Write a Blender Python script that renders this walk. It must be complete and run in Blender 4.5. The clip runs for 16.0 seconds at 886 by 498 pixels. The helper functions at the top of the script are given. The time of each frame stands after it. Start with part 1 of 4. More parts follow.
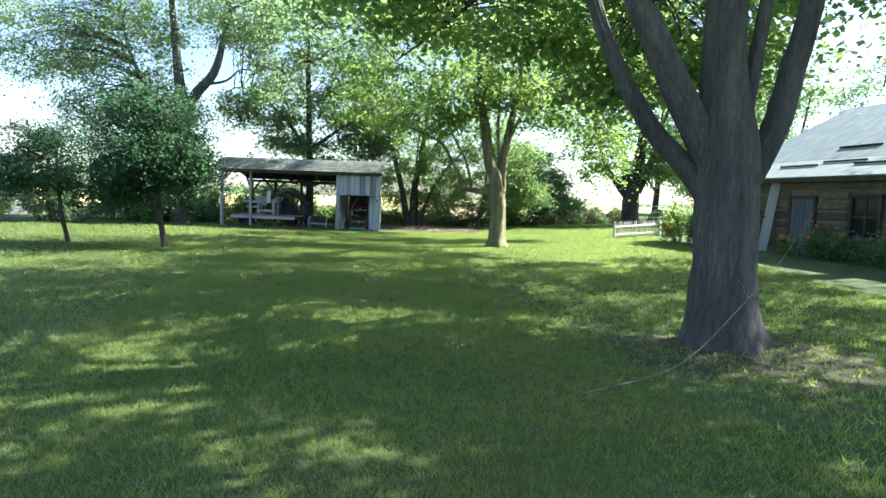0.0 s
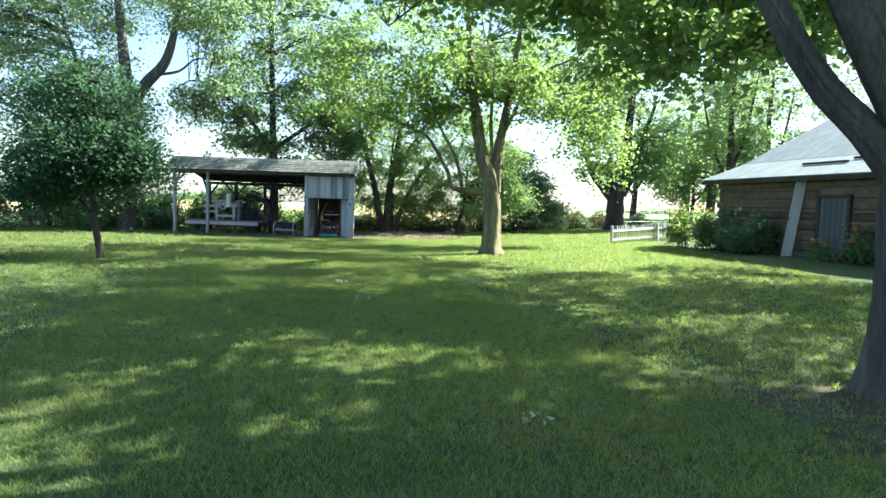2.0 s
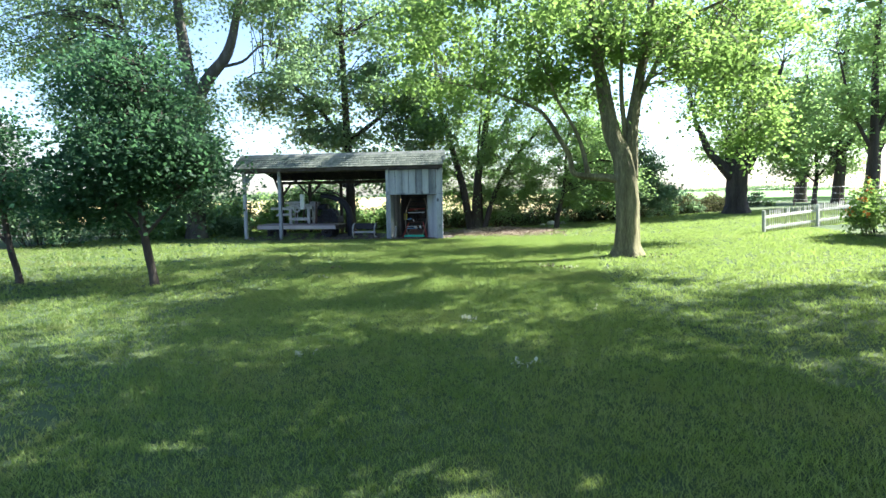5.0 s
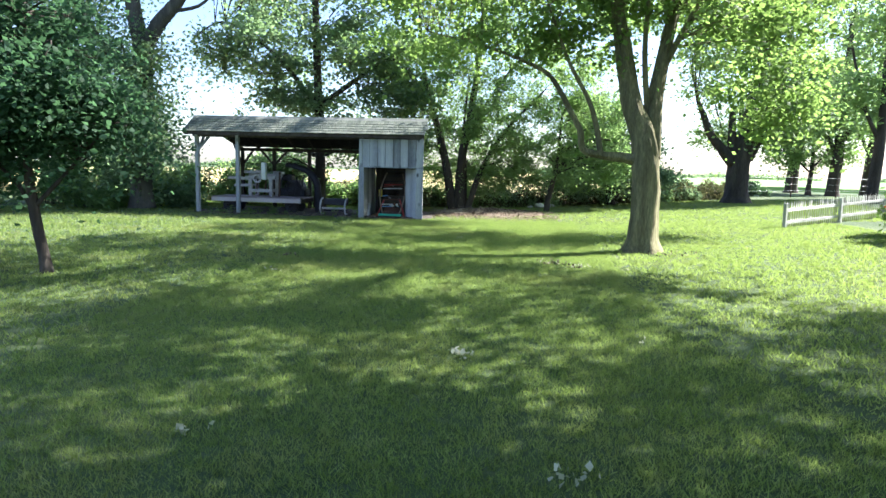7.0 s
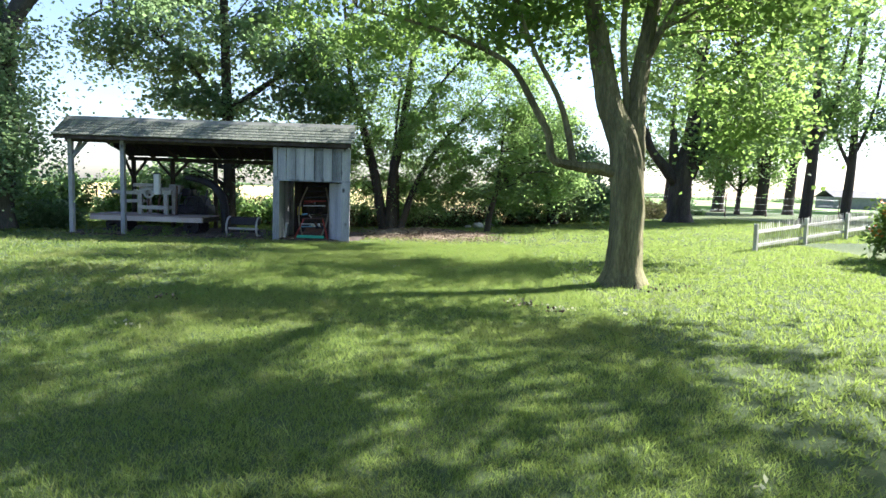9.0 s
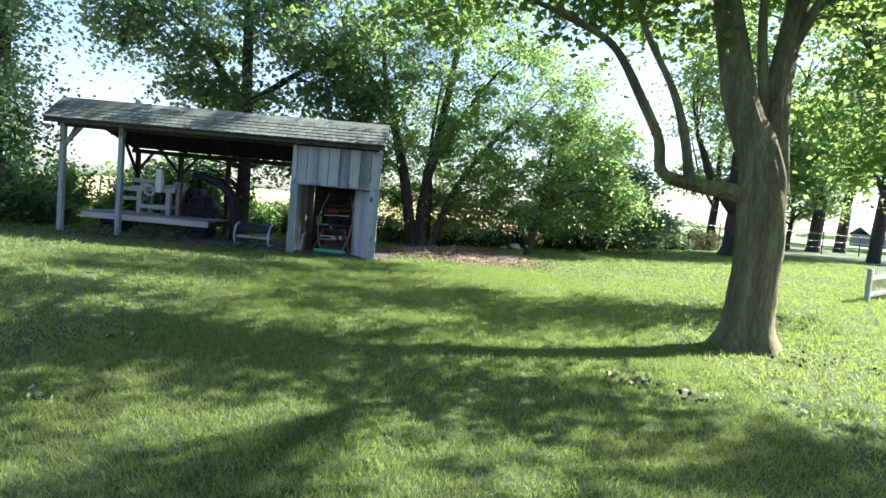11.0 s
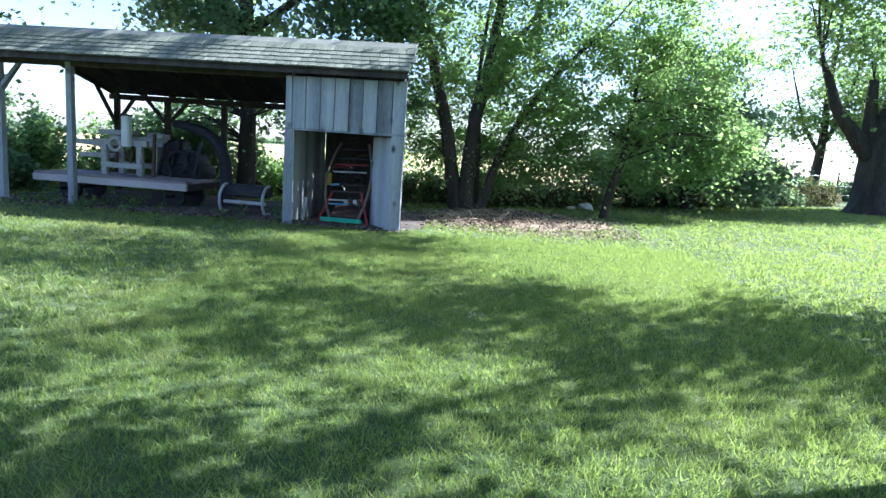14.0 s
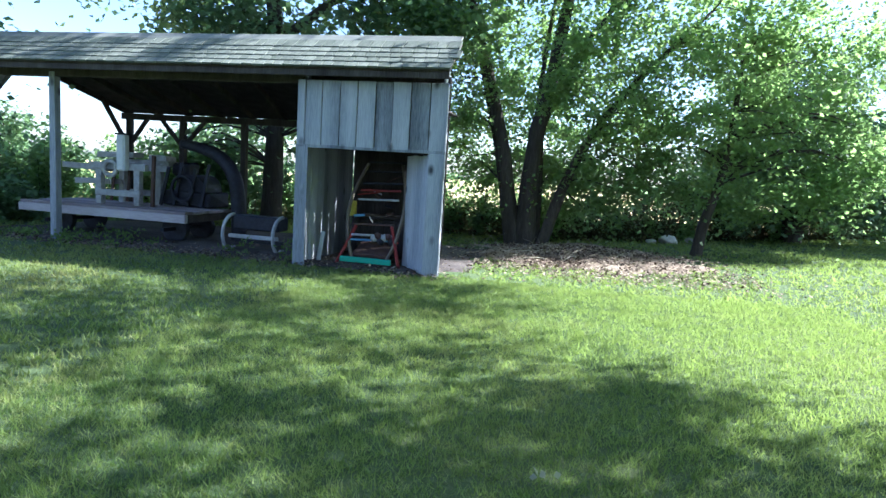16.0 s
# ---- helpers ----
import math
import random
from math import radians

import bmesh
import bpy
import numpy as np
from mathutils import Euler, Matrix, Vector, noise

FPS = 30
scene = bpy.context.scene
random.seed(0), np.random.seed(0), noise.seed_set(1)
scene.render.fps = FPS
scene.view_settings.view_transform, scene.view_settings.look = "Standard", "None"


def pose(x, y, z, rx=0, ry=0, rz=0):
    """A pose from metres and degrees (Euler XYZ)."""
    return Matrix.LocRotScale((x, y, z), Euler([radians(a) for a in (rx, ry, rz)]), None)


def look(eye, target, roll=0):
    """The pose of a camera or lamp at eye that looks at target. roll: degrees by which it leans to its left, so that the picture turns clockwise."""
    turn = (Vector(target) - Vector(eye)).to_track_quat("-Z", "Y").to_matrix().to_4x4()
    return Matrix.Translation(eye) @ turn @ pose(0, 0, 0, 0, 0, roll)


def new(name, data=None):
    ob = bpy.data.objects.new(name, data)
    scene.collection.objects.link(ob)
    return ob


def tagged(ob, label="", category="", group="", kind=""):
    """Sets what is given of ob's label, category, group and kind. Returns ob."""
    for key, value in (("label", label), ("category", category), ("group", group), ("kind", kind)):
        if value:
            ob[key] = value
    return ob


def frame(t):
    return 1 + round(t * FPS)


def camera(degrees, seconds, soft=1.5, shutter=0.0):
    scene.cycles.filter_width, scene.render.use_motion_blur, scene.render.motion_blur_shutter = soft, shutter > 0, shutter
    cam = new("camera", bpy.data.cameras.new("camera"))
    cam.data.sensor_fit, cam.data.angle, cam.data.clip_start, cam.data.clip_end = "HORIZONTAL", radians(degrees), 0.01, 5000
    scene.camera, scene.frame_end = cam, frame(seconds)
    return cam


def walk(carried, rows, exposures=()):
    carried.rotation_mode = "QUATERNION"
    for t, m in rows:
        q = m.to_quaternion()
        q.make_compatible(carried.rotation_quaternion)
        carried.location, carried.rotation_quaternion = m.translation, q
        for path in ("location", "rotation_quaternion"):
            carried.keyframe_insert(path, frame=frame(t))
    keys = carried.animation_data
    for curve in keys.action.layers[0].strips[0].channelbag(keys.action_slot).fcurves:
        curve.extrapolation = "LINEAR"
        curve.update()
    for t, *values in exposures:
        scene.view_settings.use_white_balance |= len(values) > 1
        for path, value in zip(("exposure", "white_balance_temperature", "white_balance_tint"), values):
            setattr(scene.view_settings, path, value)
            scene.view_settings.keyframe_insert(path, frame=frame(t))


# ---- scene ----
cam = camera(72.6, 16.0)
PATH = [
    (0, (3.233, -5.605, 2.045), (3.013, -3.624, 1.876), 2.2),
    (0.5, (2.835, -5.147, 2.107), (2.473, -3.192, 1.888), 2.7),
    (1, (2.489, -4.436, 2.003), (2.197, -2.466, 1.813), 0.4),
    (1.5, (2.326, -3.622, 1.887), (2.186, -1.633, 1.725), -0.2),
    (2, (2.128, -2.963, 1.842), (2.028, -0.971, 1.699), 2.0),
    (2.5, (1.774, -2.391, 1.897), (1.686, -0.406, 1.666), 1.5),
    (3, (1.547, -1.626, 1.818), (1.416, 0.358, 1.6), 1.2),
    (3.5, (1.188, -1.04, 1.831), (1.047, 0.948, 1.663), 0.4),
    (4, (0.811, -0.39, 1.938), (0.61, 1.59, 1.735), -3.0),
    (4.2, (0.711, -0.151, 1.949), (0.44, 1.823, 1.787), -2.7),
    (6.3, (0.183, 2.5, 1.993), (-0.079, 4.466, 1.739), 1.8),
    (6.5, (0.101, 2.77, 1.985), (-0.132, 4.739, 1.722), 2.2),
    (7, (-0.056, 3.546, 1.968), (-0.3, 5.514, 1.708), 1.5),
    (7.5, (-0.216, 4.325, 1.922), (-0.427, 6.306, 1.748), 1.3),
    (8, (-0.268, 5.09, 1.844), (-0.403, 7.082, 1.718), -0.6),
    (8.2, (-0.301, 5.405, 1.865), (-0.388, 7.393, 1.665), 0.4),
    (10.3, (-1.023, 8.159, 1.877), (-0.981, 10.15, 1.693), 1.9),
    (10.5, (-1.054, 8.467, 1.847), (-1.032, 10.457, 1.653), 1.8),
    (11, (-1.24, 9.221, 1.834), (-1.3, 11.215, 1.683), 5.2),
    (11.5, (-1.349, 9.856, 1.904), (-1.452, 11.837, 1.653), 3.5),
    (12, (-1.337, 10.626, 1.88), (-1.518, 12.599, 1.605), 4.5),
    (12.5, (-1.322, 11.421, 1.684), (-1.503, 13.399, 1.443), 2.3),
    (13, (-1.221, 12.164, 1.655), (-1.414, 14.139, 1.408), 4.4),
    (13.5, (-1.203, 13.027, 1.71), (-1.435, 14.997, 1.455), 6.4),
    (14, (-1.275, 13.656, 1.729), (-1.508, 15.618, 1.418), 4.0),
    (14.5, (-1.384, 14.321, 1.673), (-1.666, 16.277, 1.365), 5.9),
    (15, (-1.49, 14.988, 1.664), (-1.803, 16.942, 1.378), 2.1),
    (15.5, (-1.457, 15.746, 1.659), (-1.803, 17.702, 1.427), 5.1),
    (16, (-1.529, 16.397, 1.655), (-1.959, 18.336, 1.42), 3.6),
]
walk(cam, [(t, look(eye, target, roll)) for t, eye, target, roll in PATH], [(0, 2.4, 5700, 14), (4, 2.44, 5600, 13), (7, 2.44, 5600, 18), (8, 2.34, 5650, 19), (10.5, 2.15, 5850, 20), (11, 2.23, 5650, 21), (12.5, 2.47, 5150, 20), (14, 2.45, 5100, 19), (16, 2.5, 5050, 18)])

# ---- world, sun and exposure ----
SUN_AZ = math.atan2(0.91, 0.41)      # from +y towards +x
SUN_EL = radians(40)
world = bpy.data.worlds.new("sky")
scene.world = world
world.use_nodes = True
wn = world.node_tree.nodes
sky = wn.new("ShaderNodeTexSky")
sky.sky_type, sky.sun_disc = "NISHITA", False
sky.sun_elevation, sky.sun_rotation = SUN_EL, SUN_AZ
sky.air_density, sky.dust_density, sky.ozone_density = 1.0, 1.1, 0.5
world.node_tree.links.new(sky.outputs[0], wn["Background"].inputs[0])
wn["Background"].inputs[1].default_value = 0.066
sun_data = bpy.data.lights.new("sun", "SUN")
sun_data.energy, sun_data.angle, sun_data.color = 5.0, radians(0.55), (1.0, 0.925, 0.74)
sun = new("sun", sun_data)
sun.matrix_world = look((math.sin(SUN_AZ) * 60, math.cos(SUN_AZ) * 60, math.tan(SUN_EL) * 60), (0, 0, 0))


# ---- materials ----
def material(name, colours, scale=8.0, rough=0.85, bump=0.3, stretch=(1, 1, 1), big=1.2, metal=0.0, island=0.0, random_ob=0.0, contrast=0.5, coords="Object", knots=0.0):
    """A surface of mixed colours at two scales, with relief. colours: dark, middle, light."""
    m = bpy.data.materials.new(name)
    m.use_nodes = True
    n, l = m.node_tree.nodes, m.node_tree.links
    b = n["Principled BSDF"]
    tc, mp = n.new("ShaderNodeTexCoord"), n.new("ShaderNodeMapping")
    l.new(tc.outputs[coords], mp.inputs[0])
    mp.inputs["Scale"].default_value = stretch
    f1, f2 = n.new("ShaderNodeTexNoise"), n.new("ShaderNodeTexNoise")
    f1.inputs["Scale"].default_value, f2.inputs["Scale"].default_value = scale, big
    f1.inputs["Detail"].default_value, f2.inputs["Detail"].default_value = 8, 4
    f1.inputs["Roughness"].default_value = 0.65
    l.new(mp.outputs[0], f1.inputs[0])
    l.new(mp.outputs[0], f2.inputs[0])
    mix = n.new("ShaderNodeMath")
    mix.operation = "MULTIPLY_ADD"
    l.new(f1.outputs[0], mix.inputs[0])
    mix.inputs[1].default_value = contrast
    sc = n.new("ShaderNodeMath")
    sc.operation = "MULTIPLY"
    sc.inputs[1].default_value = 1 - contrast
    l.new(f2.outputs[0], sc.inputs[0])
    l.new(sc.outputs[0], mix.inputs[2])
    last = mix.outputs[0]
    for amount, node, socket in ((island, "ShaderNodeNewGeometry", "Random Per Island"), (random_ob, "ShaderNodeObjectInfo", "Random")):
        if amount:
            g, a = n.new(node), n.new("ShaderNodeMath")
            a.operation = "MULTIPLY_ADD"
            l.new(g.outputs[socket], a.inputs[0])
            a.inputs[1].default_value = amount
            l.new(last, a.inputs[2])
            s = n.new("ShaderNodeMath")
            s.operation = "SUBTRACT"
            l.new(a.outputs[0], s.inputs[0])
            s.inputs[1].default_value = amount / 2
            last = s.outputs[0]
    ramp = n.new("ShaderNodeValToRGB")
    e = ramp.color_ramp.elements
    e[0].position, e[1].position = 0.3, 0.7
    e[0].color, e[1].color = (*colours[0], 1), (*colours[-1], 1)
    if len(colours) == 3:
        e.new(0.5).color = (*colours[1], 1)
    l.new(last, ramp.inputs[0])
    colour = ramp.outputs[0]
    if knots:
        vo, kn, mx, wob, add = n.new("ShaderNodeTexVoronoi"), n.new("ShaderNodeValToRGB"), n.new("ShaderNodeMix"), n.new("ShaderNodeObjectInfo"), n.new("ShaderNodeVectorMath")
        l.new(tc.outputs["Object"], add.inputs[0])
        l.new(wob.outputs["Location"], add.inputs[1])
        sq = n.new("ShaderNodeMapping")
        sq.inputs["Scale"].default_value = (1, 1, 0.6)
        l.new(add.outputs[0], sq.inputs[0])
        l.new(sq.outputs[0], vo.inputs["Vector"])
        vo.inputs["Scale"].default_value = knots
        kn.color_ramp.elements[0].position, kn.color_ramp.elements[1].position = 0.06, 0.2
        kn.color_ramp.elements[0].color, kn.color_ramp.elements[1].color = (1, 1, 1, 1), (0, 0, 0, 1)
        l.new(vo.outputs["Distance"], kn.inputs[0])
        mx.data_type = "RGBA"
        l.new(kn.outputs[0], mx.inputs[0])
        l.new(colour, mx.inputs[6])
        mx.inputs[7].default_value = (*[v * 0.45 for v in colours[0]], 1)
        colour = mx.outputs[2]
    l.new(colour, b.inputs["Base Color"])
    b.inputs["Roughness"].default_value, b.inputs["Metallic"].default_value = rough, metal
    b.inputs["Specular IOR Level"].default_value = 0.3
    if bump:
        bp = n.new("ShaderNodeBump")
        bp.inputs["Strength"].default_value, bp.inputs["Distance"].default_value = bump, 0.02
        l.new(f1.outputs[0], bp.inputs["Height"])
        l.new(bp.outputs[0], b.inputs["Normal"])
    return m


def leaf_material(name, dark, light, glow, island=0.9):
    """Leaves: a waxy upper side, and light that comes through."""
    m = material(name, [dark, light], scale=0.8, rough=0.6, bump=0, island=island, big=0.25)
    n, l = m.node_tree.nodes, m.node_tree.links
    t, mix = n.new("ShaderNodeBsdfTranslucent"), n.new("ShaderNodeMixShader")
    t.inputs[0].default_value = (*glow, 1)
    mix.inputs[0].default_value = 0.52
    n["Principled BSDF"].inputs["Specular IOR Level"].default_value = 0.16
    l.new(n["Principled BSDF"].outputs[0], mix.inputs[1])
    l.new(t.outputs[0], mix.inputs[2])
    l.new(mix.outputs[0], n["Material Output"].inputs[0])
    return m


M_LEAF = leaf_material("leaf", (0.044, 0.084, 0.034), (0.15, 0.222, 0.09), (0.36, 0.54, 0.17))
M_LEAF_BLUE = leaf_material("leaf_bluish", (0.038, 0.076, 0.045), (0.13, 0.19, 0.105), (0.3, 0.45, 0.2))
M_LEAF_BRIGHT = leaf_material("leaf_bright", (0.038, 0.075, 0.028), (0.125, 0.188, 0.06), (0.28, 0.43, 0.1))
M_LEAF_DARK = leaf_material("leaf_dark", (0.016, 0.042, 0.025), (0.048, 0.092, 0.05), (0.09, 0.19, 0.08))


def grass_material():
    """Mown grass: green blades that vary one by one, with straw-coloured patches and clover-dark ones."""
    m = leaf_material("grass_blade", (0.03, 0.069, 0.024), (0.245, 0.305, 0.105), (0.3, 0.41, 0.09), 0.8)
    n, l = m.node_tree.nodes, m.node_tree.links
    b = n["Principled BSDF"]
    green = b.inputs["Base Color"].links[0].from_socket
    tc = n.new("ShaderNodeTexCoord")
    for scale, lo, hi, colour, most in ((0.45, 0.52, 0.7, (0.36, 0.29, 0.13), 0.6), (1.9, 0.55, 0.72, (0.3, 0.25, 0.13), 0.5), (1.1, 0.54, 0.66, (0.045, 0.095, 0.035), 0.55), (7.0, 0.52, 0.66, (0.03, 0.062, 0.022), 0.65), (10.0, 0.56, 0.68, (0.34, 0.31, 0.17), 0.6)):
        f, r, mx = n.new("ShaderNodeTexNoise"), n.new("ShaderNodeMapRange"), n.new("ShaderNodeMix")
        f.inputs["Scale"].default_value, f.inputs["Detail"].default_value = scale, 5
        f.noise_dimensions = "4D"
        f.inputs["W"].default_value = scale * 7
        l.new(tc.outputs["Object"], f.inputs["Vector"])
        l.new(f.outputs[0], r.inputs[0])
        r.inputs[1].default_value, r.inputs[2].default_value, r.inputs[4].default_value = lo, hi, most
        mx.data_type = "RGBA"
        l.new(r.outputs[0], mx.inputs[0])
        l.new(green, mx.inputs[6])
        mx.inputs[7].default_value = (*colour, 1)
        green = mx.outputs[2]
    l.new(green, b.inputs["Base Color"])
    return m


M_GRASS = grass_material()
M_BARK = material("bark", [(0.025, 0.023, 0.021), (0.075, 0.071, 0.064), (0.15, 0.142, 0.125)], 9, 0.95, 1.0, (3, 3, 0.5))
M_BARK_WARM = material("bark_warm", [(0.035, 0.032, 0.019), (0.14, 0.13, 0.07), (0.31, 0.295, 0.15)], 9, 0.95, 1.0, (3, 3, 0.5))
M_BARK_PALE = material("bark_pale", [(0.13, 0.11, 0.08), (0.26, 0.23, 0.17), (0.4, 0.36, 0.27)], 9, 0.95, 1.0, (3, 3, 0.5))
M_BARK_DARK = material("bark_dark", [(0.02, 0.017, 0.014), (0.05, 0.042, 0.035), (0.1, 0.085, 0.07)], 9, 0.95, 0.8, (3, 3, 0.5))
M_GROUND = material("lawn_soil", [(0.024, 0.044, 0.016), (0.065, 0.1, 0.036), (0.15, 0.165, 0.068)], 45, 0.95, 1.0, big=0.35)
M_WHEAT = material("ripe_wheat", [(0.35, 0.27, 0.12), (0.5, 0.4, 0.18), (0.62, 0.52, 0.28)], 3, 0.95, 0.6, big=0.1)
M_FIELD = material("green_crop", [(0.12, 0.22, 0.06), (0.18, 0.3, 0.09), (0.25, 0.36, 0.13)], 2, 0.95, 0.6, big=0.08)
# Grey of old boards, with the blue of skylight mixed into the colours.
M_WOOD = material("weathered_board", [(0.11, 0.118, 0.134), (0.3, 0.318, 0.345), (0.48, 0.495, 0.515)], 16, 0.9, 0.5, (5, 5, 0.35), 0.8, random_ob=0.3, knots=3.2)
M_SHINGLE = material("weathered_shingle", [(0.065, 0.078, 0.062), (0.115, 0.13, 0.105), (0.19, 0.205, 0.165)], 14, 0.92, 0.5, (3, 0.8, 0.8), random_ob=0.22)
# Dark wood; also paints in the shade under the shed roof.
M_DARK_SHADED_WOOD = material("old_dark_and_shaded_wood", [(0.025, 0.02, 0.018), (0.06, 0.05, 0.045), (0.11, 0.095, 0.085)], 14, 0.9, 0.5, (4, 4, 0.5))
M_WHITEWASH = material("worn_white_paint", [(0.2, 0.195, 0.19), (0.4, 0.395, 0.39), (0.6, 0.6, 0.6)], 12, 0.75, 0.3, big=2)
M_LOG = material("hewn_log", [(0.05, 0.042, 0.032), (0.12, 0.1, 0.072), (0.2, 0.168, 0.122)], 10, 0.9, 0.6, (0.5, 3, 3), random_ob=0.25)
M_CHINK = material("lime_chinking", [(0.1, 0.088, 0.07), (0.16, 0.142, 0.115), (0.24, 0.215, 0.18)], 10, 0.95, 0.5)
M_TIN = material("grey_roof_sheet", [(0.12, 0.155, 0.148), (0.19, 0.23, 0.22), (0.29, 0.33, 0.315)], 5, 0.55, 0.15, (0.6, 3, 3), metal=0.1)
M_MULCH = material("brown_litter", [(0.045, 0.03, 0.021), (0.125, 0.086, 0.06), (0.32, 0.265, 0.19)], 25, 0.95, 0.8, island=0.6)
M_STONE = material("pale_stone", [(0.28, 0.27, 0.25), (0.42, 0.41, 0.38), (0.55, 0.54, 0.5)], 8, 0.9, 0.5)


# ---- builders ----
def mesh_of(name, bm, mat):
    me = bpy.data.meshes.new(name)
    bm.to_mesh(me)
    bm.free()
    me.materials.append(mat)
    return me


def thing(name, label, category, m=None, group="", kind=""):
    ob = new(name)
    ob.empty_display_size = 0.2
    ob.matrix_world = m or Matrix()
    return tagged(ob, label, category, group, kind)


def part(name, bm, mat, parent, label=""):
    ob = new(name, mesh_of(name, bm, mat) if isinstance(bm, bmesh.types.BMesh) else bm)
    ob.parent = parent
    return tagged(ob, label)


def bar(bm, size, m=None, bevel=0.006, worn=0.0):
    """A bevelled bar of that size round the pose m."""
    made = bmesh.ops.create_cube(bm, size=1, matrix=(m or Matrix()) @ Matrix.Diagonal((*size, 1)))
    vs = made["verts"]
    if worn:
        for v in vs:
            v.co += Vector((random.uniform(-worn, worn), random.uniform(-worn, worn), random.uniform(-worn, worn)))
    if bevel:
        es = list({e for v in vs for e in v.link_edges})
        bmesh.ops.bevel(bm, geom=es, offset=bevel, segments=1, affect="EDGES", profile=0.5)
    return bm


def one_bar(size, m=None, bevel=0.006, worn=0.0):
    return bar(bmesh.new(), size, m, bevel, worn)


def beam(bm, a, b, w, h=None, bevel=0.006):
    """A bar from a to b."""
    a, b = Vector(a), Vector(b)
    q = (b - a).to_track_quat("Z", "Y").to_matrix().to_4x4()
    return bar(bm, (w, h or w, (b - a).length), Matrix.Translation((a + b) / 2) @ q, bevel)


def tube(bm, points, radii, sides=10, rough=0.0, furrow=0.0):
    """A round limb along points, with its radius at each; furrow: depth of the bark's ridges."""
    rings = []
    points = [Vector(p) for p in points]
    for i, p in enumerate(points):
        d = (points[min(i + 1, len(points) - 1)] - points[max(i - 1, 0)]).normalized()
        side = d.cross(Vector((0.31, 0.95, 0.07))).normalized()
        up = side.cross(d)
        flare = 1 + 2.2 * math.exp(-max(p.z, 0) / 0.28) if furrow else 1
        ring = []
        for k in range(sides):
            a = 2 * math.pi * k / sides
            out = side * math.cos(a) + up * math.sin(a)
            r = radii[i] * (1 + rough * noise.noise((p + out * 3) * 1.7) + rough * 0.5 * flare * math.sin(a * 5 + p.z))
            if furrow:
                r -= furrow * (1 - min(1, 3.2 * abs(noise.noise((out.x * 5.5, out.y * 5.5, p.z * 0.9 + radii[0] * 9)))))
            ring.append(bm.verts.new(p + out * r))
        rings.append(ring)
    for a, b in zip(rings, rings[1:]):
        for k in range(sides):
            bm.faces.new((a[k], a[(k + 1) % sides], b[(k + 1) % sides], b[k])).smooth = True
    bm.faces.new(rings[-1])
    bm.faces.new(rings[0][::-1])


def smooth_line(points, radii, steps):
    """More points along a bent limb."""
    out, rad = [], []
    P = [Vector(p) for p in points]
    for i in range(len(P) - 1):
        p0, p1, p2, p3 = P[max(i - 1, 0)], P[i], P[i + 1], P[min(i + 2, len(P) - 1)]
        for s in range(steps):
            u = s / steps
            out.append(0.5 * ((2 * p1) + (p2 - p0) * u + (2 * p0 - 5 * p1 + 4 * p2 - p3) * u * u + (3 * p1 - p0 - 3 * p2 + p3) * u ** 3))
            rad.append(radii[i] * (1 - u) + radii[i + 1] * u)
    return out + [P[-1]], rad + [radii[-1]]


def leaf_mesh(name, places, size, mat, rng, droop=0.35, slim=0.5, flat=0.0):
    """Folded leaves, one at each place; flat: how far their upper sides turn to the sky."""
    n = len(places)
    f = rng.normal(size=(n, 3))
    f[:, 2] = np.abs(f[:, 2]) + flat * 1.6
    f /= np.linalg.norm(f, axis=1)[:, None]
    d = rng.normal(size=(n, 3))
    d[:, 2] -= droop
    d -= f * np.sum(d * f, axis=1)[:, None] * (1.0 if flat else 0.0)
    d /= np.linalg.norm(d, axis=1)[:, None]
    e = np.cross(d, f if flat else rng.normal(size=(n, 3)))
    e /= np.linalg.norm(e, axis=1)[:, None]
    f = np.cross(d, e)
    s = size * rng.uniform(0.6, 1.3, (n, 1))
    v = np.empty((n, 4, 3))
    v[:, 0] = places
    v[:, 1] = places + s * (0.5 * d + slim * e + 0.12 * f)
    v[:, 2] = places + s * d
    v[:, 3] = places + s * (0.5 * d - slim * e + 0.12 * f)
    me = bpy.data.meshes.new(name)
    me.vertices.add(4 * n)
    me.vertices.foreach_set("co", v.ravel())
    base = 4 * np.arange(n)[:, None]
    tri = (base + np.array([[0, 1, 2, 0, 2, 3]])).ravel()
    me.loops.add(len(tri))
    me.loops.foreach_set("vertex_index", tri)
    me.polygons.add(2 * n)
    me.polygons.foreach_set("loop_start", np.arange(0, 6 * n, 3))
    me.update()
    me.materials.append(mat)
    return me


def ground_z(x, y):
    """The lie of the land: nearly flat, a little higher towards the cabin."""
    near = 1 / (1 + (max(abs(x) - 30, 0) / 30) ** 2 + (max(abs(y - 15) - 45, 0) / 40) ** 2)
    x = max(-30, min(x, 15))
    return 0.1 + near * (0.022 * (x + math.sqrt(x * x + 16)) + 0.03 * noise.noise((x * 0.25, y * 0.25, 0)))


